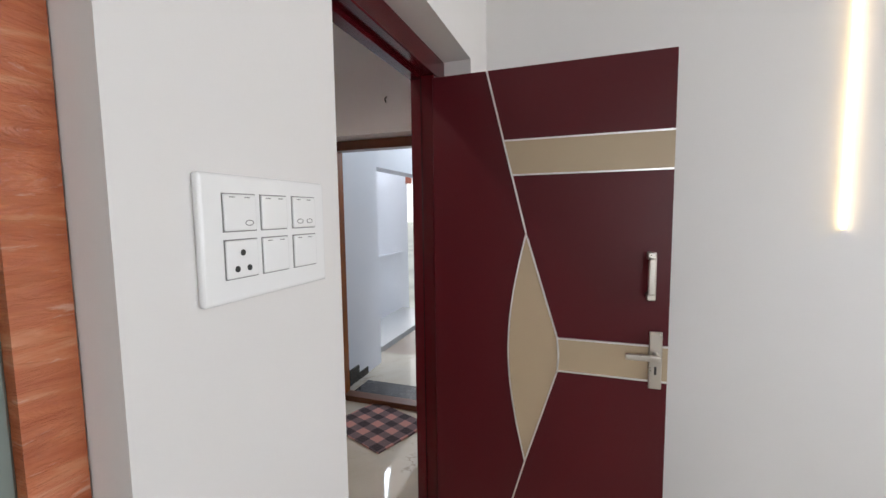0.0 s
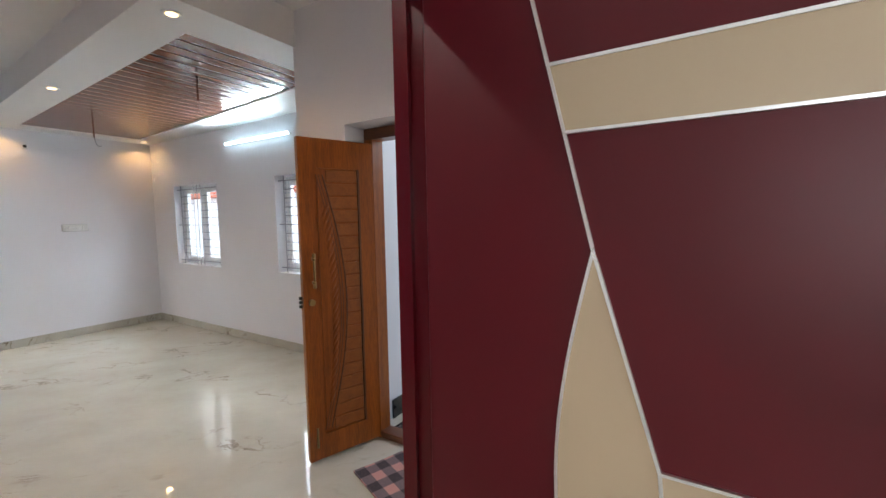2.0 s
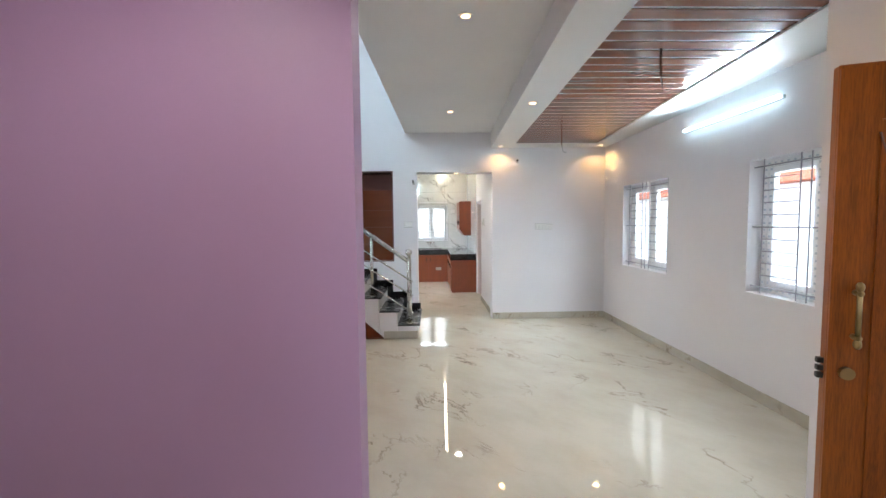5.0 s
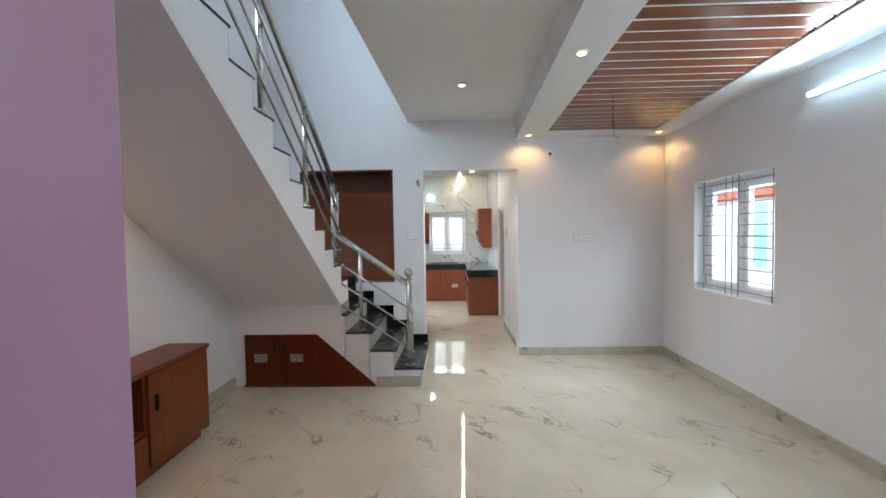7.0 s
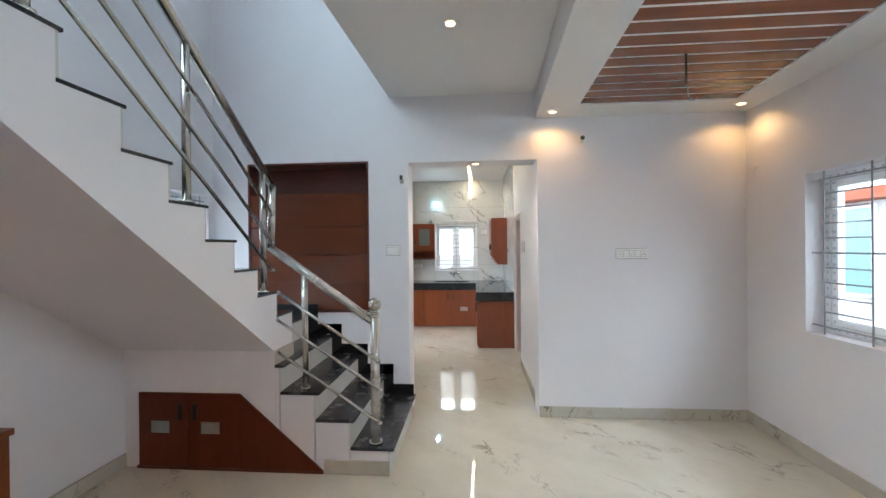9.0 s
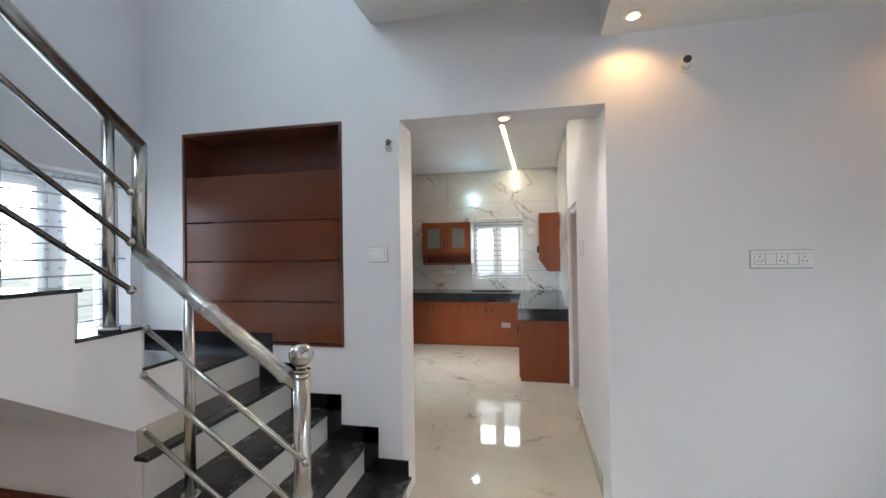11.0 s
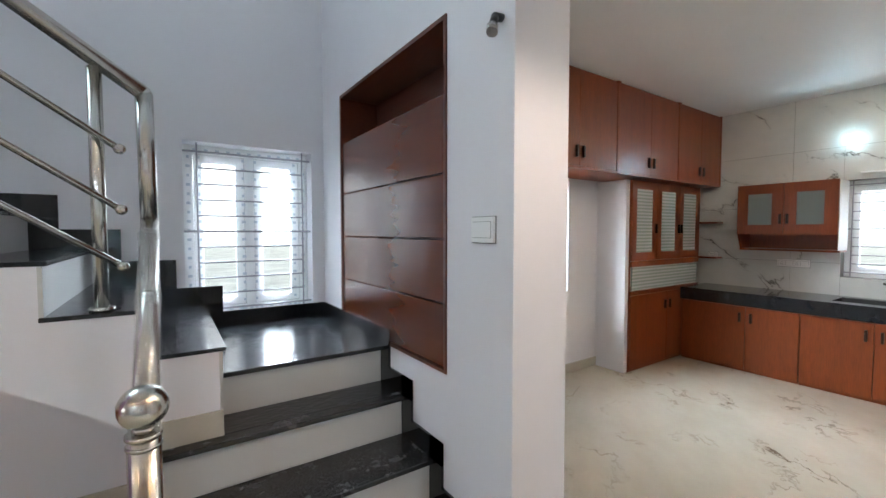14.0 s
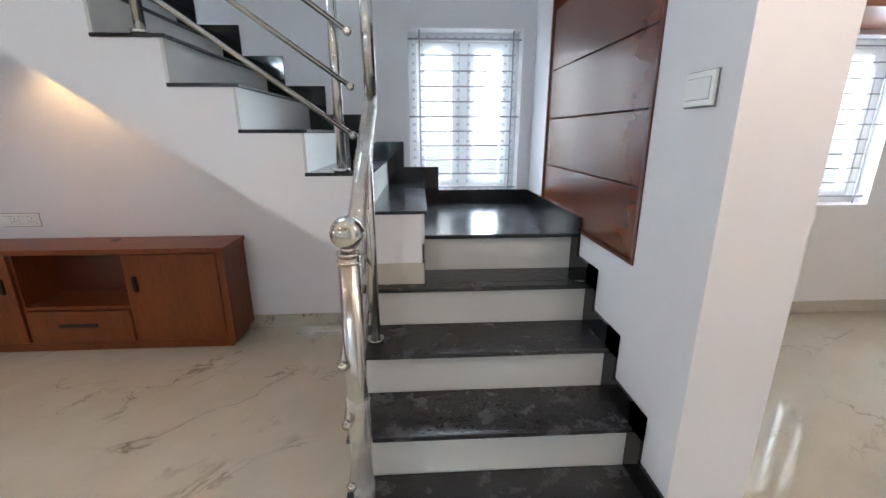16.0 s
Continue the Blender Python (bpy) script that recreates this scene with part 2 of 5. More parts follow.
PLASTIC = mat("white_switch_plastic", (0.84, 0.84, 0.83), 0.25)
GRILLE = mat("grey_painted_iron", (0.32, 0.32, 0.35), 0.4, 0.2)
DARK = mat("dark_plastic", (0.02, 0.02, 0.02), 0.4)
BLACK_HANDLE = mat("dark_bronze_handle", (0.035, 0.022, 0.018), 0.35, 0.6)
GLASS = clear_glass("window_glass", (0.95, 0.98, 0.98))
FROSTED = mat("frosted_cabinet_glass", (0.17, 0.195, 0.19), 0.13, 0, None)


def fluted(nt, b):
    w = nt.nodes.new("ShaderNodeTexWave")
    w.bands_direction = "Z"
    w.inputs["Scale"].default_value = 9.0
    w.inputs["Distortion"].default_value = 0.4
    nt.links.new(coords(nt, kind="World"), w.inputs["Vector"])
    nt.links.new(ramp(nt, w.outputs["Fac"], [(0.1, (0.27, 0.3, 0.28)), (0.7, (0.4, 0.43, 0.41))]), b.inputs["Base Color"])
    bump(nt, b, w.outputs["Fac"], 0.3, 0.004)


FLUTED = mat("fluted_cabinet_glass", (0.45, 0.5, 0.47), 0.15, 0, fluted)
CUP_WOOD = wood("dark_red_laminate", (0.075, 0.013, 0.003), (0.125, 0.024, 0.006), "z", 0.8, 0.36, 0.0, 0.25)
VENT = brushed("grey_vent_metal", (0.42, 0.41, 0.4), 0.35)
LED_WARM = glow("warm_led", (1.0, 0.62, 0.28), 4.5)
LED_TUBE = glow("cool_tube_glow", (0.6, 0.87, 1.0), 7.5)
LED_STRIP = glow("warm_white_strip", (1.0, 0.74, 0.38), 14)
BULB_GLOW = glow("cool_bulb_glow", (0.6, 0.9, 1.0), 16)

# ---- mesh helpers ----


def box(bm, x0, x1, y0, y1, z0, z1):
    vs = [bm.verts.new(p) for p in ((x0, y0, z0), (x1, y0, z0), (x1, y1, z0), (x0, y1, z0), (x0, y0, z1), (x1, y0, z1), (x1, y1, z1), (x0, y1, z1))]
    for f in ((0, 3, 2, 1), (4, 5, 6, 7), (0, 1, 5, 4), (1, 2, 6, 5), (2, 3, 7, 6), (3, 0, 4, 7)):
        bm.faces.new([vs[i] for i in f])
    return vs


def boxes(*specs):
    bm = bmesh.new()
    for s in specs:
        box(bm, *s)
    return bm


def soft_box(x0, x1, y0, y1, z0, z1, r=0.003, seg=2):
    bm = boxes((x0, x1, y0, y1, z0, z1))
    bmesh.ops.bevel(bm, geom=list(bm.edges), offset=r, segments=seg, affect="EDGES", profile=0.5)
    return bm


def tube(bm, a, b, r, seg=16, r2=None):
    a, b = Vector(a), Vector(b)
    d = b - a
    m = Matrix.Translation((a + b) / 2) @ d.to_track_quat("Z", "Y").to_matrix().to_4x4()
    bmesh.ops.create_cone(bm, cap_ends=True, segments=seg, radius1=r, radius2=r if r2 is None else r2, depth=d.length, matrix=m)


def ball(bm, c, r, sx=1, sy=1, sz=1, seg=16):
    bmesh.ops.create_uvsphere(bm, u_segments=seg, v_segments=seg // 2 + 2, radius=r, matrix=Matrix.Translation(c) @ Matrix.Diagonal((sx, sy, sz, 1)))


def tubes(segs, r, seg=14, joints=True):
    bm = bmesh.new()
    for a, b in segs:
        tube(bm, a, b, r, seg)
        if joints:
            ball(bm, b, r * 1.0)
    return bm


def prism(bm, pts, axis, a0, a1):
    """A flat outline swept along an axis; pts are the two other coordinates in order."""
    def at(p, a):
        return {"x": (a, p[0], p[1]), "y": (p[0], a, p[1]), "z": (p[0], p[1], a)}[axis]
    lo, hi = [bm.verts.new(at(p, a0)) for p in pts], [bm.verts.new(at(p, a1)) for p in pts]
    n = len(pts)
    bm.faces.new(lo[::-1])
    bm.faces.new(hi)
    for i in range(n):
        bm.faces.new((lo[i], lo[(i + 1) % n], hi[(i + 1) % n], hi[i]))
    bmesh.ops.recalc_face_normals(bm, faces=list(bm.faces))


def mesh_of(name, bm, material, smooth=False):
    me = bpy.data.meshes.new(name)
    bmesh.ops.recalc_face_normals(bm, faces=list(bm.faces))
    bm.to_mesh(me)
    bm.free()
    me.materials.append(material)
    if smooth:
        me.polygons.foreach_set("use_smooth", [len(p.vertices) == 4 or p.area < 1e-4 for p in me.polygons])
    return me


def part(name, bm, material, parent, label="", smooth=False):
    ob = new(name, mesh_of(name, bm, material, smooth))
    ob.parent = parent
    if parent is not None:
        ob.matrix_parent_inverse = Matrix.Translation(parent.matrix_basis.translation).inverted() if parent.type == "EMPTY" else Matrix()
    if label:
        ob["label"] = label
    return ob


def thing(name, at, label, category, group=""):
    ob = new(name)
    ob.location = at
    ob.empty_display_size = 0.1
    return tagged(ob, label, category, group)


def structure(name, bm, material, label, category):
    return tagged(new(name, mesh_of(name, bm, material)), label, category, kind="structure")


def wall(name, axis, p0, p1, a0, a1, z0, z1, holes, material, label):
    """A wall between planes p0 and p1 across the axis, from a0 to a1 along it; holes as (a0, a1, z0, z1) go right through."""
    aa = sorted({a0, a1, *[h[0] for h in holes], *[h[1] for h in holes]})
    zz = sorted({z0, z1, *[h[2] for h in holes], *[h[3] for h in holes]})
    bm = bmesh.new()
    for i in range(len(aa) - 1):
        for j in range(len(zz) - 1):
            ca, cz = (aa[i] + aa[i + 1]) / 2, (zz[j] + zz[j + 1]) / 2
            if any(h[0] < ca < h[1] and h[2] < cz < h[3] for h in holes):
                continue
            if axis == "x":
                box(bm, p0, p1, aa[i], aa[i + 1], zz[j], zz[j + 1])
            else:
                box(bm, aa[i], aa[i + 1], p0, p1, zz[j], zz[j + 1])
    bmesh.ops.remove_doubles(bm, verts=list(bm.verts), dist=1e-5)
    seen_centres = {}
    for f in bm.faces:
        seen_centres.setdefault(tuple(round(c, 4) for c in f.calc_center_median()), []).append(f)
    bmesh.ops.delete(bm, geom=[f for fs in seen_centres.values() if len(fs) > 1 for f in fs], context="FACES_ONLY")
    return structure(name, bm, material, label, "wall")


# ---- the large structure ----
CEIL, DROP, LEFT, FAR = 2.853, 2.622, -1.0, -7.36
BACK, RIGHT_K, WINY, FACE = -12.06, 2.0, 3.725, -0.798
structure("floor", boxes((-12.4, 3.0, -2.4, 3.95, -0.15, 0)), FLOOR, "glossy cream marble floor with brown veins", "floor")

wall("wall_bedroom", "x", -1.01, FACE, -2.2, 2.63, 0, CEIL, [(0.702, 1.66, 0, 2.12), (-0.6, 0.304, 0, 2.1)], WARM_WHITE, "white painted wall with the bedroom doorway")
wall("wall_bedroom_side", "y", 1.93, 2.12, FACE, 2.6, 0, CEIL, [], WARM_WHITE, "plain warm white bedroom wall")
wall("wall_bedroom_window", "y", -2.4, -2.2, -1.01, 2.8, 0, CEIL, [(0.4, 2.0, 0.9, 2.2)], WARM_WHITE, "plain white bedroom wall with a window")
wall("wall_bedroom_end", "x", 2.6, 2.8, -2.2, 2.12, 0, CEIL, [(0.0, 1.6, 0.9, 2.25)], WARM_WHITE, "plain white bedroom end wall with an unseen added window")
wall("wall_entrance", "y", 2.63, 2.93, -2.71, -0.798, 0, CEIL, [(-2.27, -1.2, 0, 2.07)], WHITE, "white wall with the main entrance")
wall("wall_entrance_return", "x", -2.71, -2.5, 2.93, 3.95, 0, CEIL, [], WHITE, "white return wall beside the entrance")
wall("wall_windows", "y", WINY, 3.95, FAR, -2.71, 0, CEIL, [(-6.745, -5.66, 0.884, 1.982), (-4.48, -3.395, 0.884, 1.982)], WHITE, "white painted wall with two grilled windows")
wall("wall_far", "x", -7.61, FAR, LEFT, 3.95, 0, 5.7, [(0.838, 1.984, 0, 2.263), (-0.664, 0.475, 0.915, 2.285)], WHITE, "white painted wall with kitchen opening and niche")
wall("wall_left", "y", -1.25, LEFT, -12.3, -1.01, 0, 5.7, [(-7.278, -6.552, 0.95, 1.989), (-9.89, -8.9, 0.855, 1.98), (-5.5, -3.7, 3.6, 5.2)], WHITE, "white painted wall with the stair window")
wall("wall_purple", "x", -2.93, -2.755, LEFT, 0.755, 0, 5.7, [], PURPLE, "plain mauve painted partition wall")
wall("wall_kitchen_back", "x", -12.3, BACK, LEFT, 2.2, 0, CEIL + 0.15, [(0.6, 1.485, 1.015, 1.975)], GROUT, "white marble-look tiled kitchen wall with window")
wall("wall_kitchen_side", "y", RIGHT_K, 2.2, -12.06, -7.61, 0, CEIL + 0.15, [(-9.7, -8.93, 0, 1.93)], WHITE, "white painted kitchen side wall with a doorway")
wall("wall_upper_side", "y", 3.95, 4.15, -7.61, -2.75, 3.02, 5.7, [], WHITE, "plain white upper floor wall")
wall("wall_upper_end", "x", -2.93, -2.755, 0.755, 3.95, 3.03, 5.7, [], WHITE, "plain white upper floor end wall")

# the hall ceiling runs a little out of square with the far wall
SKEW = 0.036


def slant(x, y, k=SKEW):
    return y - k * (x - FAR)


def slab(bm, x0, x1, near, far, z0, z1):
    """A flat slab between two lines y = near(x) and y = far(x)."""
    prism(bm, [(x0, near(x0)), (x1, near(x1)), (x1, far(x1)), (x0, far(x0))], "z", z0, z1)


hall_edge, beam_edge = (lambda x: slant(x, 0.672)), (lambda x: slant(x, 1.968))
panel_near, panel_far = (lambda x: slant(x, 2.285)), (lambda x: slant(x, 3.5, 0.078))
bm = boxes((-2.755, 2.8, -2.4, WINY, CEIL, 3.02))
slab(bm, FAR, -2.755, hall_edge, lambda x: WINY, CEIL, 3.02)
structure("ceiling", bm, CEILING, "flat white plaster ceiling", "ceiling")
structure("ceiling_kitchen", boxes((-12.3, -7.61, LEFT, RIGHT_K, CEIL, 3.02)), CEILING, "flat white kitchen ceiling", "ceiling")
structure("ceiling_upper", boxes((-7.61, -2.755, -1.25, 4.15, 5.7, 5.85)), CEILING, "flat white upper ceiling", "ceiling")

# dropped ceiling: white border round brown panels
X0, X1 = -7.06, -3.06
bm = bmesh.new()
slab(bm, FAR, -2.69, beam_edge, panel_near, DROP, CEIL)
slab(bm, FAR, X0, panel_near, panel_far, DROP, CEIL)
slab(bm, X1, -2.69, panel_near, panel_far, DROP, CEIL)
slab(bm, FAR, -2.69, panel_far, lambda x: WINY, DROP, CEIL)
structure("ceiling_border", bm, CEILING, "white dropped ceiling border with downlights", "ceiling")
bm = bmesh.new()
slab(bm, X0, X1, panel_near, panel_far, DROP + 0.017, DROP + 0.05)
structure("ceiling_panel_bed", bm, CEILING, "white bed between brown ceiling panels", "ceiling")
bm = bmesh.new()
PITCH, JOINT = 0.1336, 0.027
for i in range(int((X1 - X0) / PITCH) + 1):
    xa = X0 + i * PITCH
    xb = min(xa + PITCH - JOINT, X1)
    if xb > xa + 0.01:
        slab(bm, xa, xb, lambda x: panel_near(x) + 0.002, lambda x: panel_far(x) - 0.002, DROP + 0.013, DROP + 0.017)
structure("ceiling_panels", bm, SLAT, "glossy brown ceiling panels with white joints", "ceiling")

# ---- skirting ----


def skirting(x0, x1, y0, y1):
    structure("baseboard", soft_box(x0, x1, y0, y1, 0.0, 0.095, 0.003, 1), SKIRT, "polished beige marble skirting", "baseboard")


skirting(FAR, FAR + 0.012, 1.984, WINY - 0.012)
skirting(FAR, -2.71, WINY - 0.012, WINY)
skirting(-6.36, -2.93, LEFT, LEFT + 0.012)
skirting(-2.755, -2.743, LEFT, 0.755)
skirting(-2.94, -2.743, 0.755, 0.765)
skirting(-2.71, -2.28, 2.618, 2.63)
skirting(-2.722, -2.71, 2.618, WINY - 0.012)
skirting(-10.42, -7.61, LEFT, LEFT + 0.012)
skirting(-7.6, -8.94, RIGHT_K - 0.012, RIGHT_K)

# ---- stairs ----
stairs = thing("staircase", (-6.85, 0.85, 0), "white staircase with dark granite treads and pale risers", "staircase")
RY = [0.862, 0.598, 0.363, 0.122, -0.098]
SX0, SX1, MIDX, SIDE, TH = FAR, -6.36, -6.63, 0.085, 0.02
for i in range(4):
    part("step", boxes((SX0, SX1 if i < 3 else MIDX, RY[i + 1], RY[i] - 0.012, 0.0, 0.18 * (i + 1) - TH)), WHITE, stairs)
part("step", boxes((MIDX, SX1, SIDE + 0.001, RY[3] - 0.012, 0.0, 0.72 - TH)), WHITE, stairs)
part("landing", boxes((SX0, MIDX, LEFT, RY[4] - 0.012, 0.0, 0.9 - TH)), WHITE, stairs)
for i in range(5):
    xr = SX1 if i < 4 else MIDX
    part("riser", boxes((SX0 + 0.013, xr - 0.001, RY[i] - 0.012, RY[i], 0.18 * i, 0.18 * (i + 1) - TH)), RISER, stairs)
    back = RY[i + 1] if i < 4 else LEFT
    if i == 3:
        part("tread", soft_box(SX0 + 0.002, MIDX, back, SIDE, 0.72 - TH, 0.72, 0.002), POLISHED, stairs)
        back = SIDE
    part("tread", soft_box(SX0 + 0.002, (SX1 + 0.012) if i < 4 else MIDX, back, RY[i] + 0.028, 0.18 * (i + 1) - TH, 0.18 * (i + 1), 0.004), POLISHED if i == 4 else TREAD, stairs)
# upper flight
UP = [(MIDX, 1.047)] + [(-6.4 + 0.2425 * k, 1.21 + 0.1702 * k) for k in range(11)]
pts = [(MIDX + 0.012, 0.0)]
for k, (x, z) in enumerate(UP):
    pts.append((x + 0.012, z - 0.015))
    xn = UP[k + 1][0] if k + 1 < len(UP) else x + 0.2425
    pts.append((xn + 0.012, z - 0.015))
SOF0, SLOPE = 0.808, 0.672
end_x = pts[-1][0]
pts += [(end_x, SOF0 + SLOPE * (end_x + 6.36)), (-6.36, SOF0), (-6.36, 0.0)]
bm = bmesh.new()
prism(bm, pts, "y", LEFT, SIDE)
part("upper_flight", bm, WHITE, stairs)
for k, (x, z) in enumerate(UP):
    zb = UP[k - 1][1] if k else 0.9
    xn = UP[k + 1][0] if k + 1 < len(UP) else x + 0.2425
    part("riser", boxes((x, x + 0.012, LEFT, SIDE - 0.002, zb, z - 0.015)), RISER, stairs)
    part("tread", soft_box(x - 0.012, xn + 0.012, LEFT, SIDE + 0.006, z - 0.015, z, 0.003), POLISHED, stairs)
part("skirting", boxes((MIDX + 0.002, SX1 - 0.002, SIDE, SIDE + 0.008, 0.72, 0.815)), SKIRT, stairs, "polished beige marble skirting")
# black stepped skirting on the walls
for i in range(4):
    z = 0.18 * (i + 1)
    part("skirting", boxes((FAR + 0.001, FAR + 0.012, RY[i + 1] + 0.09, RY[i] + 0.09 if i else RY[i] + 0.01, z, z + 0.09), (FAR + 0.001, FAR + 0.012, RY[i + 1], RY[i + 1] + 0.09, z, z + 0.27)), BLACK, stairs)
part("skirting", boxes((FAR + 0.001, FAR + 0.012, LEFT + 0.012, RY[4], 0.9, 0.99)), BLACK, stairs)
part("skirting", boxes((FAR + 0.012, MIDX - 0.11, LEFT + 0.001, LEFT + 0.012, 0.9, 0.99)), BLACK, stairs)
for k, (x, z) in enumerate(UP):
    xn = UP[k + 1][0] if k + 1 < len(UP) else x + 0.2425
    zb = UP[k - 1][1] if k else 0.9
    part("skirting", boxes((x - 0.11, x, LEFT + 0.001, LEFT + 0.012, zb if k else 0.9, z + 0.1), (x, xn - 0.11, LEFT + 0.001, LEFT + 0.012, z, z + 0.1)), BLACK, stairs)
part("skirting", soft_box(SX1, SX1 + 0.012, 0.42, 0.862, 0, 0.095, 0.003, 1), SKIRT, stairs, "polished beige marble skirting")

# ---- handrail ----
RX, RYY = -6.422, 0.05
rail = thing("stair_railing", (RX, 0.754, 0.18), "polished stainless steel stair railing with ball newel", "railing")
U = lambda x, off=0.0: (x, RYY, 1.93 + 0.7 * (x + 6.425) + off)
L = lambda y, off=0.0: (RX, y, 1.02 + 0.715 * (0.715 - y) + off)
part("handrail", tubes([((RX, 0.75, 0.995), L(0.035)), (L(0.035), (RX + 0.005, RYY, 1.93)), ((RX + 0.005, RYY, 1.93), U(-3.9))], 0.026, 18), STEEL, rail, "", True)
WRAP = mat("clear_plastic_wrap", (0.9, 0.9, 0.9), 0.15, 0, None, Alpha=0.16)
def wrap(a, b, r, bands):
    """A crinkled sleeve of film round a bar, with tighter bands."""
    a, b = Vector(a), Vector(b)
    sleeve = bmesh.new()
    tube(sleeve, a, b, r, 18)
    bmesh.ops.subdivide_edges(sleeve, edges=[e for e in sleeve.edges if e.calc_length() > 0.1], cuts=14)
    for v in sleeve.verts:
        c = a + (b - a) * ((v.co - a).dot(b - a) / (b - a).length_squared)
        v.co = c + (v.co - c) * (1.02 + 0.07 * noise.noise(v.co * 45))
    part("plastic_wrap", sleeve, WRAP, rail, "torn clear plastic wrapping", True)
    for f in bands:
        ring = bmesh.new()
        c, d = a.lerp(b, f), (b - a).normalized() * 0.011
        tube(ring, c - d, c + d, r + 0.0035, 18)
        part("wrap_band", ring, WRAP, rail, "bunched clear plastic band", True)


wrap(L(0.7), L(0.36), 0.0285, (0.04, 0.97))
wrap(L(0.345), L(0.1), 0.0285, (0.04, 0.95))
wrap((RX, 0.754, 0.25), (RX, 0.754, 0.62), 0.0325, (0.13, 0.54, 0.95))
bm = tubes([((RX, 0.754, 0.18), (RX, 0.754, 1.06))], 0.03, 18, False)
tube(bm, (RX, 0.754, 0.18), (RX, 0.754, 0.2), 0.045, 18)
tube(bm, (RX, 0.754, 1.055), (RX, 0.754, 1.063), 0.033, 18)
tube(bm, (RX, 0.754, 1.063), (RX, 0.754, 1.08), 0.02, 18)
tube(bm, (RX, 0.754, 1.035), (RX, 0.754, 1.041), 0.0325, 18)
newel = part("newel_post", bm, STEEL, rail, "", True)
bm = bmesh.new()
ball(bm, (RX, 0.754, 1.115), 0.045, seg=24)
part("ball_finial", bm, STEEL, newel, "polished steel ball", True)


def post(x, y, z0, z1):
    b = tubes([((x, y, z0), (x, y, z1))], 0.02, 16, False)
    tube(b, (x, y, z0), (x, y, z0 + 0.015), 0.034, 16)
    part("post", b, STEEL, rail, "", True)


post(RX, 0.27, 0.54, 1.33)
post(-6.29, RYY, 1.21, 1.99)
for px in (-5.58, -4.865, -4.15):
    post(px, RYY, 1.21 + 0.1702 * int((px + 6.4) / 0.2425), U(px)[2])
for y0, z0, y1, z1 in ((0.1, 1.2, 0.785, 0.74), (0.087, 1.015, 0.79, 0.55), (0.084, 0.8, 0.79, 0.328)):
    b = tubes([((RX + 0.03, y0, z0), (RX + 0.03, y1, z1))], 0.0105, 12, False)
    for yy, zz in ((y0, z0), (y1, z1)):
        ball(b, (RX + 0.03, yy, zz), 0.0155)
    for yy in (0.27, 0.754):
        zz = z0 + (yy - y0) / (y1 - y0) * (z1 - z0)
        tube(b, (RX, yy, zz), (RX + 0.03, yy, zz), 0.007, 8)
    part("rod", b, STEEL, rail, "", True)
for off in (-0.247, -0.442, -0.627):
    out = Vector((0, 0.03, 0))
    b = tubes([(Vector(U(-6.35, off)) + out, Vector(U(-4.0, off)) + out)], 0.0105, 12, False)
    ball(b, Vector(U(-6.35, off)) + out, 0.0175)
    for px in (-6.29, -5.58, -4.865, -4.15):
        tube(b, U(px, off), Vector(U(px, off)) + out, 0.007, 8)
    part("rod", b, STEEL, rail, "", True)

# ---- under-stair cupboard ----
cup = thing("under_stair_cupboard", (-6.34, -0.4, 0), "red-brown laminate cupboard built under the stairs", "cupboard")
for y0, y1 in ((-0.882, -0.526), (-0.522, -0.168)):
    d = part("door", soft_box(-6.36, -6.342, y0, y1, 0.02, 0.522, 0.002, 1), CUP_WOOD, cup)
    hy = y1 - 0.05 if y0 < -0.6 else y0 + 0.05
    part("handle", soft_box(-6.342, -6.318, hy - 0.012, hy + 0.012, 0.345, 0.455, 0.005), BLACK_HANDLE, d)
    vy = (y0 + y1) / 2 - 0.02
    b = boxes((-6.342, -6.339, vy - 0.065, vy + 0.065, 0.25, 0.33))
    for i in range(9):
        box(b, -6.339, -6.334, vy - 0.06 + i * 0.0135, vy - 0.06 + i * 0.0135 + 0.007, 0.258, 0.322)
    part("vent_grille", b, VENT, d, "silver louvred vent grille")
bm = bmesh.new()
prism(bm, [(-0.164, 0.02), (0.41, 0.02), (-0.164, 0.522)], "x", -6.36, -6.342)
part("side_panel", bm, CUP_WOOD, cup)
part("frame_strip", boxes((-6.36, -6.344, -0.9, 0.415, 0.0, 0.018)), NICHE_DARK, cup)

# ---- niche in the far wall ----
niche = thing("wall_niche_panelling", (-7.4, -0.1, 0.92), "dark red-brown panelled wall niche with an open top shelf", "wall panel")
NY0, NY1, NZ0, NZ1 = -0.664, 0.475, 0.915, 2.285
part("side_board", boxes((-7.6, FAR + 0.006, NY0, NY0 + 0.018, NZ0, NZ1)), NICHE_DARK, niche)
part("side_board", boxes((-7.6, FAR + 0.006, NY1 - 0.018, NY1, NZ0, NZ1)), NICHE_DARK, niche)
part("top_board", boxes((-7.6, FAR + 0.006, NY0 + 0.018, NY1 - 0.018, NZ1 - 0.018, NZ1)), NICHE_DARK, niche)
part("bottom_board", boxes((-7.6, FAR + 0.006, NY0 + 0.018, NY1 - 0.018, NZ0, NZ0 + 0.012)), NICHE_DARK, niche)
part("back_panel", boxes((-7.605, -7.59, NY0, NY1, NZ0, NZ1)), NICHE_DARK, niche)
cuts = [0.93, 1.185, 1.44, 1.695, 2.0]
for a, b_ in zip(cuts, cuts[1:]):
    part("panel", soft_box(-7.385, FAR - 0.002, NY0 + 0.02, NY1 - 0.02, a + 0.0033, b_ - 0.0033, 0.0015, 1), CABINET_H, niche)
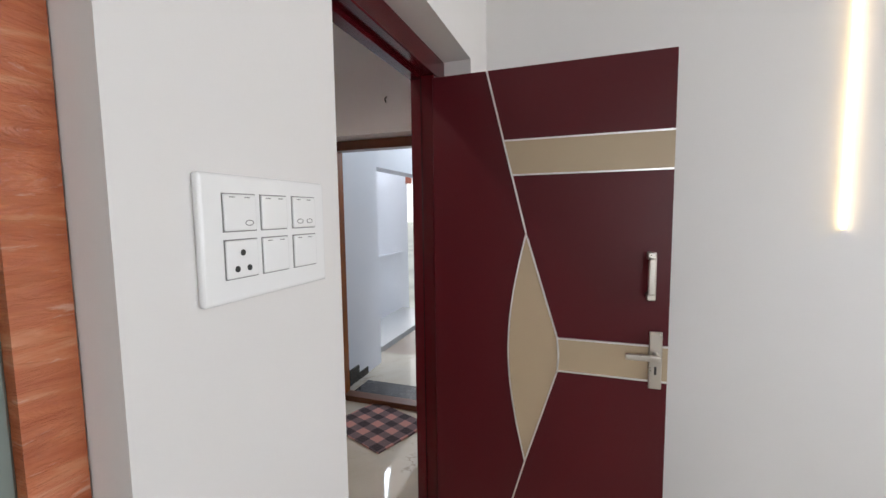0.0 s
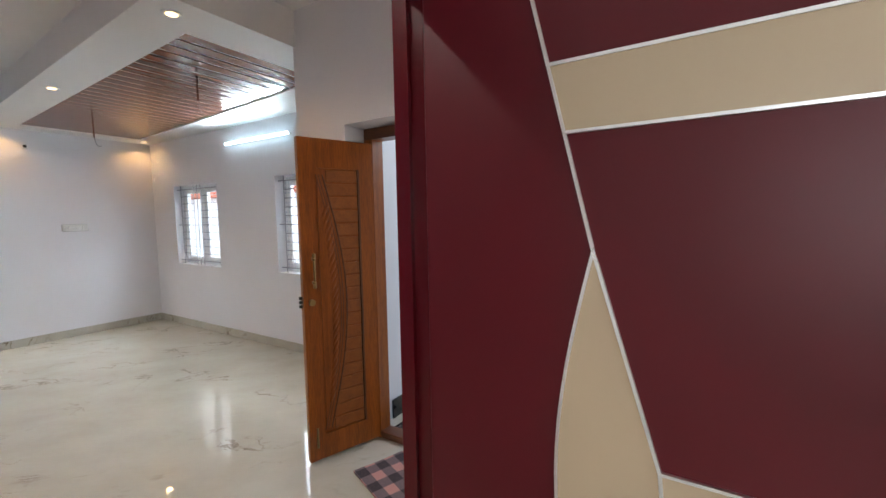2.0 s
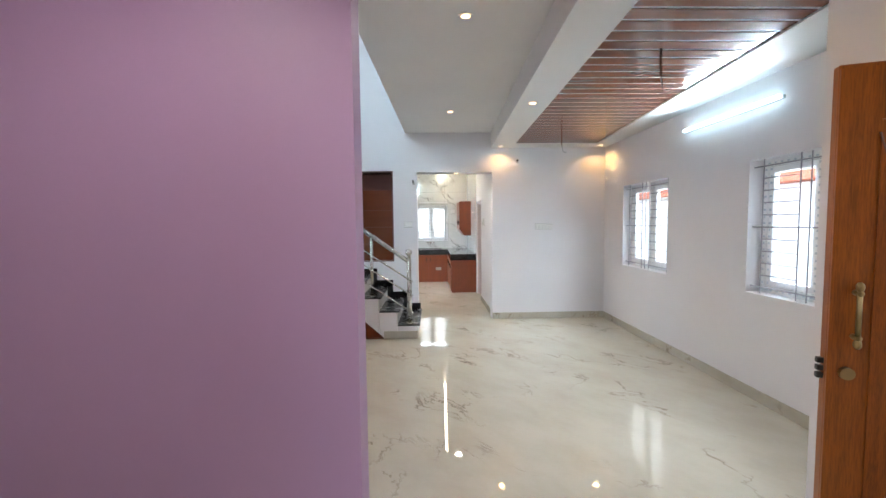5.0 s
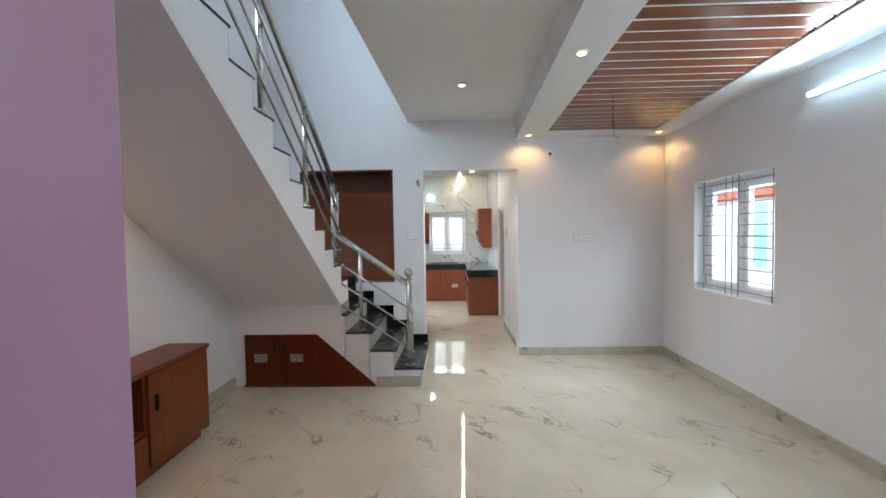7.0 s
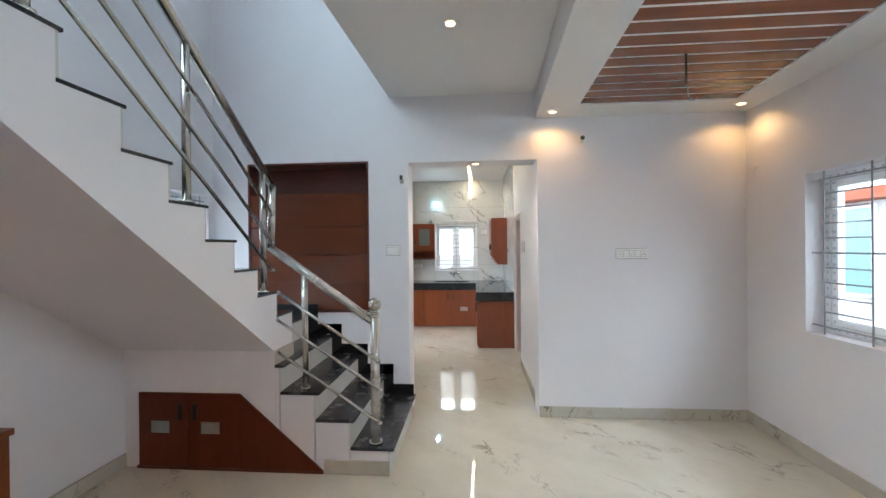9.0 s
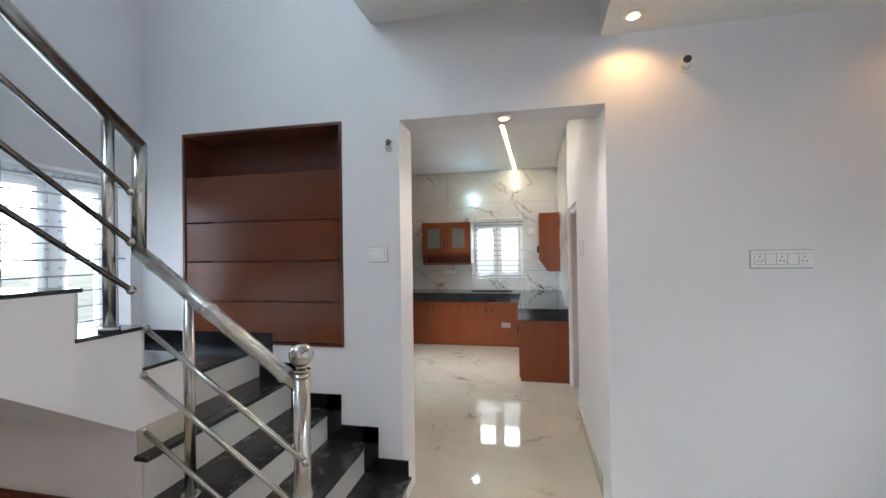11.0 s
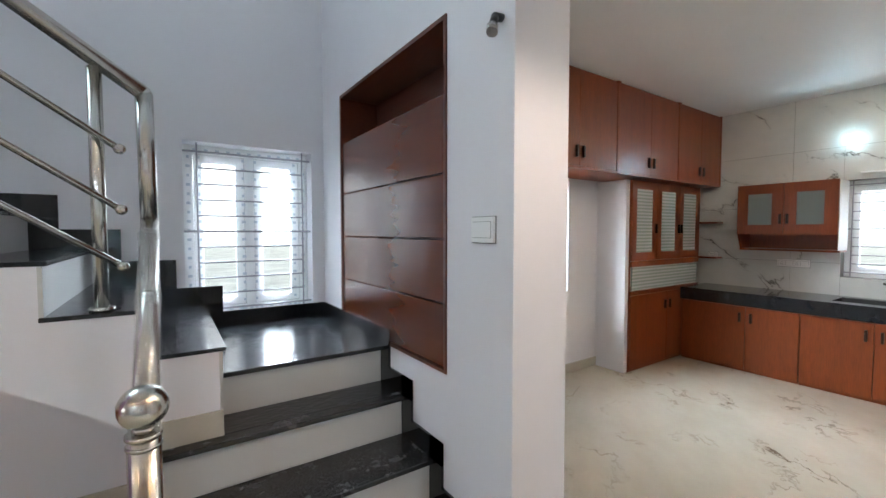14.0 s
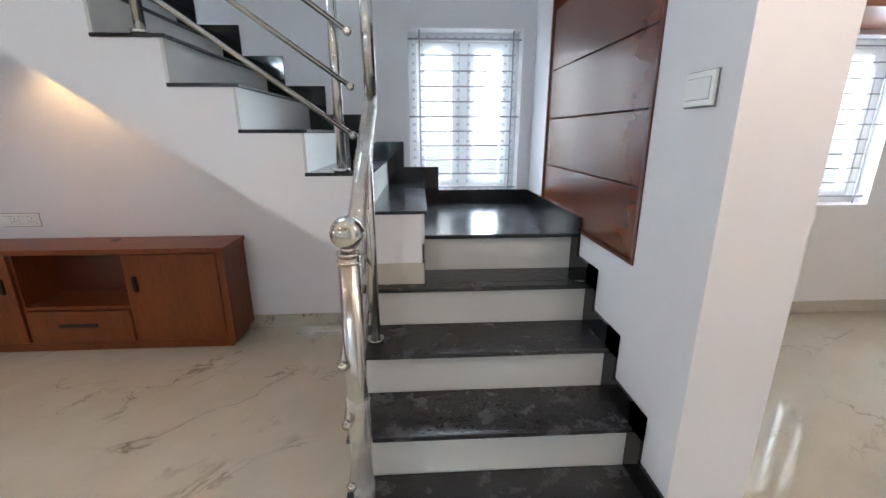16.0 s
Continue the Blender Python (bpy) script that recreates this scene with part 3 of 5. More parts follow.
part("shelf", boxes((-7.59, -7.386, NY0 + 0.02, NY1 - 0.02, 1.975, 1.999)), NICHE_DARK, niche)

# ---- windows ----


def bar(bm, a, b, r=0.0055):
    tube(bm, a, b, r, 8)


def window(name, axis, face, sign, a0, a1, z0, z1, grille_rows, uprights, full_rows, label, casements=2, printed=False):
    """A white casement window set back in its opening, with an iron grille before it. sign: the way out."""
    depth = 0.13 * sign
    c = ((a0 + a1) / 2, (z0 + z1) / 2)
    at = (face, c[0], z0) if axis == "x" else (c[0], face, z0)
    w = tagged(new(name), label, "window", kind="structure")
    w.location = at

    def bx(u0, u1, v0, v1, d0, d1):
        lo, hi = min(face + d0 * sign, face + d1 * sign), max(face + d0 * sign, face + d1 * sign)
        return (lo, hi, u0, u1, v0, v1) if axis == "x" else (u0, u1, lo, hi, v0, v1)

    f = 0.055
    part("window_frame", boxes(bx(a0, a0 + f, z0, z1, 0.12, 0.18), bx(a1 - f, a1, z0, z1, 0.12, 0.18), bx(a0 + f, a1 - f, z0, z0 + f, 0.12, 0.18), bx(a0 + f, a1 - f, z1 - f, z1, 0.12, 0.18), bx(c[0] - f / 2, c[0] + f / 2, z0 + f, z1 - f, 0.12, 0.18)), UPVC, w)
    edges = [(a0 + f, c[0] - f / 2), (c[0] + f / 2, a1 - f)]
    for u0, u1 in edges:
        s = 0.05
        sash = part("sash", boxes(bx(u0 + 0.003, u0 + s, z0 + f + 0.003, z1 - f - 0.003, 0.125, 0.172), bx(u1 - s, u1 - 0.003, z0 + f + 0.003, z1 - f - 0.003, 0.125, 0.172), bx(u0 + s, u1 - s, z0 + f + 0.003, z0 + f + s, 0.125, 0.172), bx(u0 + s, u1 - s, z1 - f - s, z1 - f - 0.003, 0.125, 0.172)), UPVC, w)
        g = part("pane", boxes(bx(u0 + s, u1 - s, z0 + f + s, z1 - f - s, 0.146, 0.15)), GLASS, sash)
        g.visible_shadow = False
    if printed:
        b = bmesh.new()
        for u in (a0 + 0.03, c[0] - 0.035, c[0] + 0.035, a1 - 0.03, a0 + 0.085, a1 - 0.085):
            n = int((z1 - z0) / 0.055)
            for i in range(n):
                zc = z0 + 0.03 + i * 0.055
                hw = 0.007 if i % 2 else 0.011
                box(b, *bx(u - hw, u + hw, zc - 0.008, zc + 0.008, 0.1175, 0.1205))
        for v in (z0 + 0.028, z1 - 0.028):
            n = int((a1 - a0) / 0.06)
            for i in range(1, n):
                uc = a0 + i * 0.06
                box(b, *bx(uc - 0.01, uc + 0.01, v - 0.006, v + 0.006, 0.1175, 0.1205))
        part("film_print", b, FILM, w, "grey print on protective film")
    gl = bmesh.new()
    d = face + 0.045 * sign

    def at3(u, v):
        return (d, u, v) if axis == "x" else (u, d, v)

    W, H = a1 - a0, z1 - z0
    for u in uprights:
        bar(gl, at3(a0 + u * W, z0), at3(a0 + u * W, z1), 0.005)
    for (u0, u1) in grille_rows[1]:
        for i in range(grille_rows[0]):
            v = z0 + H * (0.05 + 0.9 * i / (grille_rows[0] - 1))
            if i % 5 == 0:
                continue
            bar(gl, at3(a0 + u0 * W, v), at3(a0 + u1 * W, v), 0.005)
    for v in full_rows:
        bar(gl, at3(a0, z0 + v * H), at3(a1, z0 + v * H), 0.006)
    part("grille", gl, GRILLE, w, "grey painted iron window grille")
    return w


FILM = mat("printed_film", (0.52, 0.57, 0.64), 0.4)
for nm, xa in (("window_1", -6.745), ("window_2", -4.48)):
    window(nm, "y", WINY, 1, xa, xa + 1.085, 0.884, 1.982, (11, [(0.09, 0.4), (0.56, 0.93)]), (0.09, 0.4, 0.48, 0.56, 0.93), (0.05, 0.5, 0.95), "white two-part window behind a grey iron grille", printed=True)
window("window_3", "y", LEFT, -1, -7.278, -6.552, 0.95, 1.989, (11, [(0.07, 0.9)]), (0.07, 0.9), (0.05, 0.5, 0.95), "white stair window with printed film and iron grille", printed=True)
window("window_4", "x", BACK, -1, 0.6, 1.485, 1.015, 1.975, (11, [(0.07, 0.93)]), (0.07, 0.5, 0.93), (0.05, 0.5, 0.95), "white kitchen window with an iron grille")
window("window_5", "y", LEFT, -1, -9.89, -8.9, 0.855, 1.98, (11, [(0.07, 0.93)]), (0.07, 0.93), (0.05, 0.5, 0.95), "white window beside the kitchen cupboards with grille")

# ---- bedroom door ----
frame1 = tagged(new("door_frame"), "glossy maroon painted bedroom door frame", "door frame", kind="structure")
frame1.location = (-0.95, 1.16, 0)
FX0, FX1 = -1.004, -0.908
part("jamb", soft_box(FX0, FX1, 0.704, 0.738, 0, 2.035, 0.004), MAROON_FRAME, frame1)
part("jamb", soft_box(FX0, FX1, 1.53, 1.658, 0, 2.035, 0.004), MAROON_FRAME, frame1)
part("head", soft_box(FX0, FX1, 0.704, 1.658, 2.036, 2.118, 0.004), MAROON_FRAME, frame1)
part("stop", boxes((FX0 + 0.006, FX0 + 0.045, 1.518, 1.53, 0, 2.035), (FX0 + 0.006, FX0 + 0.045, 0.739, 1.518, 2.018, 2.035)), MAROON_FRAME, frame1)

door1 = tagged(new("bedroom_door"), "open maroon door with beige inlays and silver lines", "door")
door1.location = (-0.9, 1.52, 0)
HX, EX, YF, YB, DT = -0.905, -0.094, 1.503, 1.538, 2.013
part("leaf", soft_box(HX, EX, YF, YB, 0.01, DT, 0.002, 1), MAROON, door1)
F = YF - 0.0035


def face_poly(name, pts, y0, y1, material, label=""):
    b = bmesh.new()
    prism(b, pts, "y", y0, y1)
    return part(name, b, material, door1, label)


def line(pts, w, y0, y1):
    b = bmesh.new()
    lift = 0.0004 * len([o for o in door1.children if o.name.startswith("inlay_line")])
    for k, ((xa, za), (xb, zb)) in enumerate(zip(pts, pts[1:])):
        d = Vector((xb - xa, zb - za)).normalized()
        nx, nz = -d.y * w / 2, d.x * w / 2
        prism(b, [(xa + nx, za + nz), (xb + nx, zb + nz), (xb - nx, zb - nz), (xa - nx, za - nz)], "y", y0 - lift * 0.5 - 0.0001 * (k % 2), y1)
    return part("inlay_line", b, ALU, door1, "silver inlay line")


LX = lambda z: -0.636 + (1.764 - z) * 0.2462
face_poly("inlay_band", [(LX(1.764), 1.764), (EX - 0.001, 1.764), (EX - 0.001, 1.643), (LX(1.643), 1.643)], F, YF, BEIGE, "beige laminate inlay")
ARC = [(-0.555 - 0.063 * math.sin(math.pi * i / 16), 1.435 - i * (1.435 - 0.588) / 16) for i in range(17)]
KNEE = [(-0.442, 0.948), (-0.439, 1.007), (-0.444, 1.066)]
face_poly("inlay_leaf", ARC + KNEE, F, YF, BEIGE, "beige leaf-shaped inlay")
face_poly("inlay_band", [(-0.444, 1.066), (EX - 0.001, 1.066), (EX - 0.001, 0.948), (-0.442, 0.948)], F - 0.0005, YF, BEIGE, "beige laminate inlay")
F2 = F - 0.003
line([(LX(DT), DT), (LX(1.435), 1.435), (-0.444, 1.066)], 0.006, F2, YF)
line(ARC, 0.0055, F2, YF)
line([(-0.444, 1.066), (-0.439, 1.007), (-0.442, 0.948), ARC[-1], (-0.72, 0.012)], 0.006, F2, YF)
for za in (1.764, 1.643):
    line([(LX(za), za), (EX - 0.002, za)], 0.0055, F2, YF)
for za in (1.066, 0.948):
    line([(-0.442, za), (EX - 0.002, za)], 0.0055, F2, YF)
lock = part("lock_plate", soft_box(-0.152, -0.113, F2 - 0.011, F2, 0.926, 1.118, 0.003), NICKEL, door1, "satin nickel lock plate")
part("lever", tubes([((-0.132, F2 - 0.01, 1.042), (-0.132, F2 - 0.05, 1.042))], 0.009, 14, False), NICKEL, lock, "", True)
part("lever_arm", soft_box(-0.228, -0.123, F2 - 0.06, F2 - 0.045, 1.032, 1.052, 0.005), NICKEL, lock)
part("keyhole", boxes((-0.136, -0.129, F2 - 0.0125, F2 - 0.0105, 0.975, 1.002)), DARK, lock)
pull = part("pull_handle", soft_box(-0.166, -0.142, F2 - 0.045, F2 - 0.03, 1.242, 1.362, 0.006), NICKEL, door1, "satin nickel pull handle")
part("pull_mount", soft_box(-0.167, -0.141, F2 - 0.033, F2, 1.355, 1.38, 0.004), NICKEL, pull)
part("pull_mount", soft_box(-0.167, -0.141, F2 - 0.033, F2, 1.224, 1.249, 0.004), NICKEL, pull)

# side door beside the switches
bath = tagged(new("door_2"), "grey-green bedroom side door in a film-wrapped orange frame", "door", kind="structure")
bath.location = (-0.88, -0.15, 0)


def film_wrapped(nt, b):
    """Orange frame wood under crinkled clear film: creases run level across it."""
    v = coords(nt, (4, 4, 26), "World")
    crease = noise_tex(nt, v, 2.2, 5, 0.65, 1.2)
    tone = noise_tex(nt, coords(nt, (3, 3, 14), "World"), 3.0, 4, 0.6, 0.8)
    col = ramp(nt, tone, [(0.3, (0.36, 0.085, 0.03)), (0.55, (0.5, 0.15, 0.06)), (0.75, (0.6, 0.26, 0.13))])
    # pale glints on the film's creases are painted into the colour
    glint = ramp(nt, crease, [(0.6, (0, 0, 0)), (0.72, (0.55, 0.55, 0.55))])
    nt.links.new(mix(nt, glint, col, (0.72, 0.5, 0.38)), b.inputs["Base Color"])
    bump(nt, b, crease, 0.6, 0.01)


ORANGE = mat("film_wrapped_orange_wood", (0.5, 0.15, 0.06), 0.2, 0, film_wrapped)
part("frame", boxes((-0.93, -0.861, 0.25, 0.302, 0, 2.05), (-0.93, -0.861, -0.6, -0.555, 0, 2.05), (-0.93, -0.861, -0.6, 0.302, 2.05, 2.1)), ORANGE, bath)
part("leaf", soft_box(-0.91, -0.875, -0.555, 0.25, 0.0, 2.05, 0.003, 1), mat("grey_green_laminate", (0.2, 0.24, 0.22), 0.3), bath)

# switch plate
sw = thing("switch_board", (FACE, 0.517, 1.398), "white modular switch board with five switches and a socket", "switch")
part("plate", soft_box(FACE - 0.001, FACE + 0.011, 0.394, 0.64, 1.398, 1.565, 0.005, 3), PLASTIC, sw)
SHADOW_GAP = mat("grey_gap_and_shadow_line", (0.24, 0.24, 0.23), 0.6)
for ya, yb in ((0.4271, 0.4809), (0.4912, 0.5429), (0.5563, 0.6111)):
    for za, zb in ((1.492, 1.5396), (1.4301, 1.4798)):
        m_ = part("module", soft_box(FACE + 0.0108, FACE + 0.0145, ya, yb, za, zb, 0.002), PLASTIC, sw)
        part("gap", boxes((FACE + 0.0104, FACE + 0.0112, ya - 0.0012, yb + 0.0012, za - 0.0014, zb + 0.0014)), SHADOW_GAP, m_)
        if za < 1.46 and ya < 0.45:
            for dy, dz in ((0.026, 0.033), (0.016, 0.012), (0.036, 0.012)):
                part("socket_hole", tubes([((FACE + 0.0142, ya + dy, za + dz), (FACE + 0.0152, ya + dy, za + dz))], 0.0042, 10, False), DARK, m_)
        else:
            part("mark", boxes(*[(FACE + 0.0142, FACE + 0.0149, ya + u, ya + u + 0.009, zb - 0.0045, zb - 0.0032) for u in (0.008, 0.033)]), SHADOW_GAP, m_)
        if za > 1.46 and not 0.46 < ya < 0.53:
            for u in ((0.04,) if ya < 0.46 else (0.015, 0.038)):
                ring = bmesh.new()
                for k in range(10):
                    aa, ab_ = math.pi * 2 * k / 10, math.pi * 2 * (k + 1) / 10
                    tube(ring, (FACE + 0.0146, ya + u + 0.007 * math.cos(aa), za + 0.01 + 0.0035 * math.sin(aa)), (FACE + 0.0146, ya + u + 0.007 * math.cos(ab_), za + 0.01 + 0.0035 * math.sin(ab_)), 0.0006, 5)
                part("indicator", ring, SHADOW_GAP, m_)

# vertical wall light in the bedroom
wl = thing("wall_light", (0.533, 1.92, 1.44), "slim warm vertical wall light, switched on", "lamp")
part("diffuser", soft_box(0.528, 0.539, 1.915, 1.931, 1.438, 2.697, 0.002, 1), LED_STRIP, wl)
part("end_cap", soft_box(0.5272, 0.5398, 1.9145, 1.931, 1.432, 1.438, 0.001, 1), UPVC, wl)
part("end_cap", soft_box(0.5272, 0.5398, 1.9145, 1.931, 2.697, 2.703, 0.001, 1), UPVC, wl)

# ---- main entrance ----
MX0, MX1, MY0, MY1, MZ = -2.268, -1.202, 2.8, 2.9, 2.068
frame2 = tagged(new("entrance_frame"), "brown teak entrance door frame with a threshold", "door frame", kind="structure")
frame2.location = (-1.67, MY0, 0)
part("jamb", boxes((MX0, MX0 + 0.07, MY0, MY1, 0, MZ - 0.07)), TEAK, frame2)
part("jamb", boxes((MX1 - 0.07, MX1, MY0, MY1, 0, MZ - 0.07)), TEAK, frame2)
part("head", boxes((MX0, MX1, MY0, MY1, MZ - 0.07, MZ)), DARK_TEAK, frame2)
part("threshold", soft_box(MX0 + 0.07, MX1 - 0.07, MY0, MY1, 0, 0.045, 0.004), DARK_TEAK, frame2)
door2 = tagged(new("entrance_door"), "open carved teak entrance door with slatted panel", "door")
HP = Vector((-2.2, MY0 - 0.008, 0.0))
FP = Vector((-2.36, 2.338, 0.0))
LEN = (FP - HP).length
ang = math.atan2(FP.y - HP.y, FP.x - HP.x)
door2.matrix_world = Matrix.Translation(HP) @ Matrix.Rotation(ang, 4, "Z")


def dpart(name, bm, material, parent=None, label="", smooth=False):
    ob = new(name, mesh_of(name, bm, material, smooth))
    ob.parent = parent or door2
    if label:
        ob["label"] = label
    return ob


# local axes: u from the hinge to the free edge, v through the leaf, w up; the room side is +v
DH = 1.955
S_ = LEN
dpart("leaf", soft_box(0, S_, -0.035, 0.0, 0.02, DH + 0.015, 0.003, 1), TEAK)
dpart("stile", boxes((0, 0.2 * S_, 0, 0.008, 0.02, DH), (0.78 * S_, S_, 0, 0.008, 0.02, DH), (0.2 * S_, 0.78 * S_, 0, 0.008, DH - 0.16, DH), (0.2 * S_, 0.78 * S_, 0, 0.008, 0.02, 0.17)), TEAK)
n_sl = 20
for i in range(n_sl):
    z = 0.175 + i * (DH - 0.34) / n_sl
    dpart("slat", soft_box(0.24 * S_, 0.66 * S_, 0.0, 0.009, z + 0.006, z + (DH - 0.34) / n_sl - 0.004, 0.003, 1), TEAK_H)
arc = [(0.78 * S_, 0.2)] + [((0.72 - 0.27 * math.sin(math.pi * i / 20)) * S_, 0.2 + i * (DH - 0.4) / 20) for i in range(21)] + [(0.78 * S_, DH - 0.2)]
b = bmesh.new()
prism(b, arc, "y", 0.0, 0.013)
dpart("carved_panel", b, CARVED, None, "carved bow-shaped teak panel")
for inset, rad in ((-0.006, 0.0045), (0.018, 0.003), (0.034, 0.003)):
    b = bmesh.new()
    for p, q in zip(arc[1:], arc[2:-1]):
        tube(b, (p[0] + inset, 0.012, p[1]), (q[0] + inset, 0.012, q[1]), rad, 8)
    dpart("moulding", b, DARK_TEAK)
for i in range(24):
    zc = 0.4 + i * 0.05
    w_mid = 0.735 - 0.14 * math.sin(math.pi * (zc - 0.2) / (DH - 0.4))
    b = bmesh.new()
    m_leaf = Matrix.Translation((w_mid * S_, 0.0125, zc)) @ Matrix.Rotation(radians(-26), 4, "Y") @ Matrix.Diagonal((0.012, 0.004, 0.046, 1))
    bmesh.ops.create_uvsphere(b, u_segments=8, v_segments=6, radius=1.0, matrix=m_leaf)
    dpart("carved_leaf", b, CARVED, None, "", True)
dpart("moulding", boxes((0.205 * S_, 0.23 * S_, 0, 0.012, 0.17, DH - 0.16)), DARK_TEAK)
h = dpart("door_handle", tubes([((0.87 * S_, 0.032, 1.12), (0.87 * S_, 0.032, 1.26))], 0.007, 12), BRASS, None, "aged brass pull handle", True)
for z in (1.12, 1.26):
    dpart("handle_mount", tubes([((0.87 * S_, 0.006, z), (0.87 * S_, 0.036, z))], 0.009, 12), BRASS, h, "", True)
for z in (1.1, 1.28):
    b = bmesh.new()
    ball(b, (0.87 * S_, 0.032, z), 0.011, sz=1.5)
    dpart("handle_finial", b, BRASS, h, "", True)
dpart("lock_knob", tubes([((0.9 * S_, 0.0, 1.0), (0.9 * S_, 0.022, 1.0))], 0.02, 16, False), BRASS)
for z in (0.98, 1.005, 1.03):
    dpart("latch_bolt", soft_box(S_, S_ + 0.018, -0.026, -0.008, z - 0.009, z + 0.009, 0.002, 1), DARK)
dpart("tower_bolt", tubes([((0.9 * S_, 0.014, 0.1), (0.9 * S_, 0.014, 0.22))], 0.007, 10), BRASS, None, "aged brass tower bolt", True)

# mat
rug = tagged(new("doormat"), "checked pink and black woven cloth doormat", "doormat")
rug.location = (-1.74, 2.53, 0)
rug.rotation_euler = (0, 0, radians(-22))
CHECK = bpy.data.materials.new("checked_cloth")
CHECK.use_nodes = True


def check_nodes(nt, b):
    tc = nt.nodes.new("ShaderNodeTexCoord")
    sep = nt.nodes.new("ShaderNodeSeparateXYZ")
    nt.links.new(tc.outputs["Object"], sep.inputs[0])
    cols = []
    for axis, per in ((0, 0.15), (1, 0.13)):
        md = nt.nodes.new("ShaderNodeMath")
        md.operation = "PINGPONG"
        md.inputs[1].default_value = per / 2
        nt.links.new(sep.outputs[axis], md.inputs[0])
        gt = nt.nodes.new("ShaderNodeMath")
        gt.operation = "GREATER_THAN"
        gt.inputs[1].default_value = per / 4
        nt.links.new(md.outputs[0], gt.inputs[0])
        cols.append(gt.outputs[0])
    ad = nt.nodes.new("ShaderNodeMath")
    nt.links.new(cols[0], ad.inputs[0])
    nt.links.new(cols[1], ad.inputs[1])
    hf = nt.nodes.new("ShaderNodeMath")
    hf.operation = "MULTIPLY"
    hf.inputs[1].default_value = 0.5
    nt.links.new(ad.outputs[0], hf.inputs[0])
    col = ramp(nt, hf.outputs[0], [(0.0, (0.52, 0.25, 0.22)), (0.5, (0.14, 0.1, 0.11)), (1.0, (0.012, 0.011, 0.02))])
    weave = noise_tex(nt, coords(nt, (1, 1, 1), "Object"), 220, 2)
    nt.links.new(mix(nt, 0.15, col, ramp(nt, weave, [(0.3, (0.03, 0.02, 0.02)), (0.7, (0.4, 0.25, 0.22))])), b.inputs["Base Color"])
    b.inputs["Roughness"].default_value = 0.95
    bump(nt, b, weave, 0.5, 0.003)


check_nodes(CHECK.node_tree, CHECK.node_tree.nodes["Principled BSDF"])
b = bmesh.new()
bmesh.ops.create_grid(b, x_segments=24, y_segments=18, size=0.5)
for v in b.verts:
    v.co.x *= 0.56
    v.co.y *= 0.46
    v.co.z = 0.012 + 0.004 * noise.noise(Vector((v.co.x * 7, v.co.y * 7, 1)))
ret = bmesh.ops.extrude_face_region(b, geom=list(b.faces))
for g in ret["geom"]:
    if isinstance(g, bmesh.types.BMVert):
        g.co.z = 0.001
me = mesh_of("cloth", b, CHECK)
cl = new("cloth", me)
cl.parent = rug

# ---- porch and outside ----
structure("pavement", boxes((-2.45, 0.6, 2.93, 5.9, -0.15, -0.01)), plastered("porch_tile", (0.3, 0.24, 0.19), 0.3, 0.15), "brown tiled porch floor", "pavement")
structure("porch_sill", boxes((-2.195, -1.275, 2.9, 3.2, -0.01, 0.012)), TREAD, "dark grey granite entrance sill", "threshold")
wall("wall_porch", "x", -2.5, -2.3, 2.98, 5.9, -0.01, 3.4, [(3.65, 5.6, -0.01, 1.97)], OUTSIDE, "white porch wall with an opening")
wall("wall_porch_outer", "x", -3.2, -3.1, 3.9, 6.1, -0.16, 2.3, [], OUTSIDE, "white outer wall beyond the porch opening")
structure("porch_ledge", boxes((-3.101, -3.05, 3.95, 5.9, 0.9, 0.925)), OUTSIDE, "white ledge on the outer wall", "trim")
structure("porch_step", boxes((-3.1, -2.5, 3.9, 5.9, -0.16, 0.02)), RISER, "pale tiled strip beyond the porch opening", "pavement")
wall("wall_porch_end", "y", 5.9, 6.1, -2.5, 0.8, 0, 3.4, [], OUTSIDE, "white porch end wall")
# ground painted pale to hold the washed-out brightness outside the windows
structure("ground", boxes((-400, 400, -400, 400, -0.5, -0.16)), plastered("washed_out_ground", (0.55, 0.56, 0.47), 0.9, 0.2), "washed-out pale ground reaching the horizon", "ground")
for i in range(2):
    structure("porch_skirting", boxes((-2.3, -2.288, 3.05 + 0.16 * i, 3.21 + 0.16 * i, -0.01, 0.14 - 0.075 * i)), BLACK, "black granite stepped porch skirting", "trim")

# neighbouring house seen through the hall windows
house = thing("neighbour_house", (-7.0, 6.4, -0.16), "white neighbouring house with a red roof edge and teal windows", "house")
part("wall", boxes((-16.0, -3.3, 6.3, 6.6, -0.16, 2.02)), OUTSIDE, house)
part("roof", boxes((-16.1, -3.25, 6.05, 6.7, 2.03, 2.16)), plastered("red_roof_edge", (0.5, 0.13, 0.07), 0.7, 0.12), house, "red-brown roof edge")
part("ledge", boxes((-16.0, -3.3, 6.24, 6.3, 0.72, 0.78)), OUTSIDE, house)
TEAL = mat("teal_pane", (0.28, 0.5, 0.52), 0.2)
for wx in (-9.8, -6.4):
    hw = part("window", boxes((wx - 0.04, wx, 6.25, 6.3, 0.82, 1.98), (wx + 0.7, wx + 0.74, 6.25, 6.3, 0.82, 1.98), (wx, wx + 0.7, 6.25, 6.3, 1.93, 1.98), (wx, wx + 0.7, 6.25, 6.3, 0.82, 0.86)), UPVC, house)
    part("pane", boxes((wx, wx + 0.7, 6.285, 6.299, 0.86, 1.93)), TEAL, hw)

# ---- lamps ----


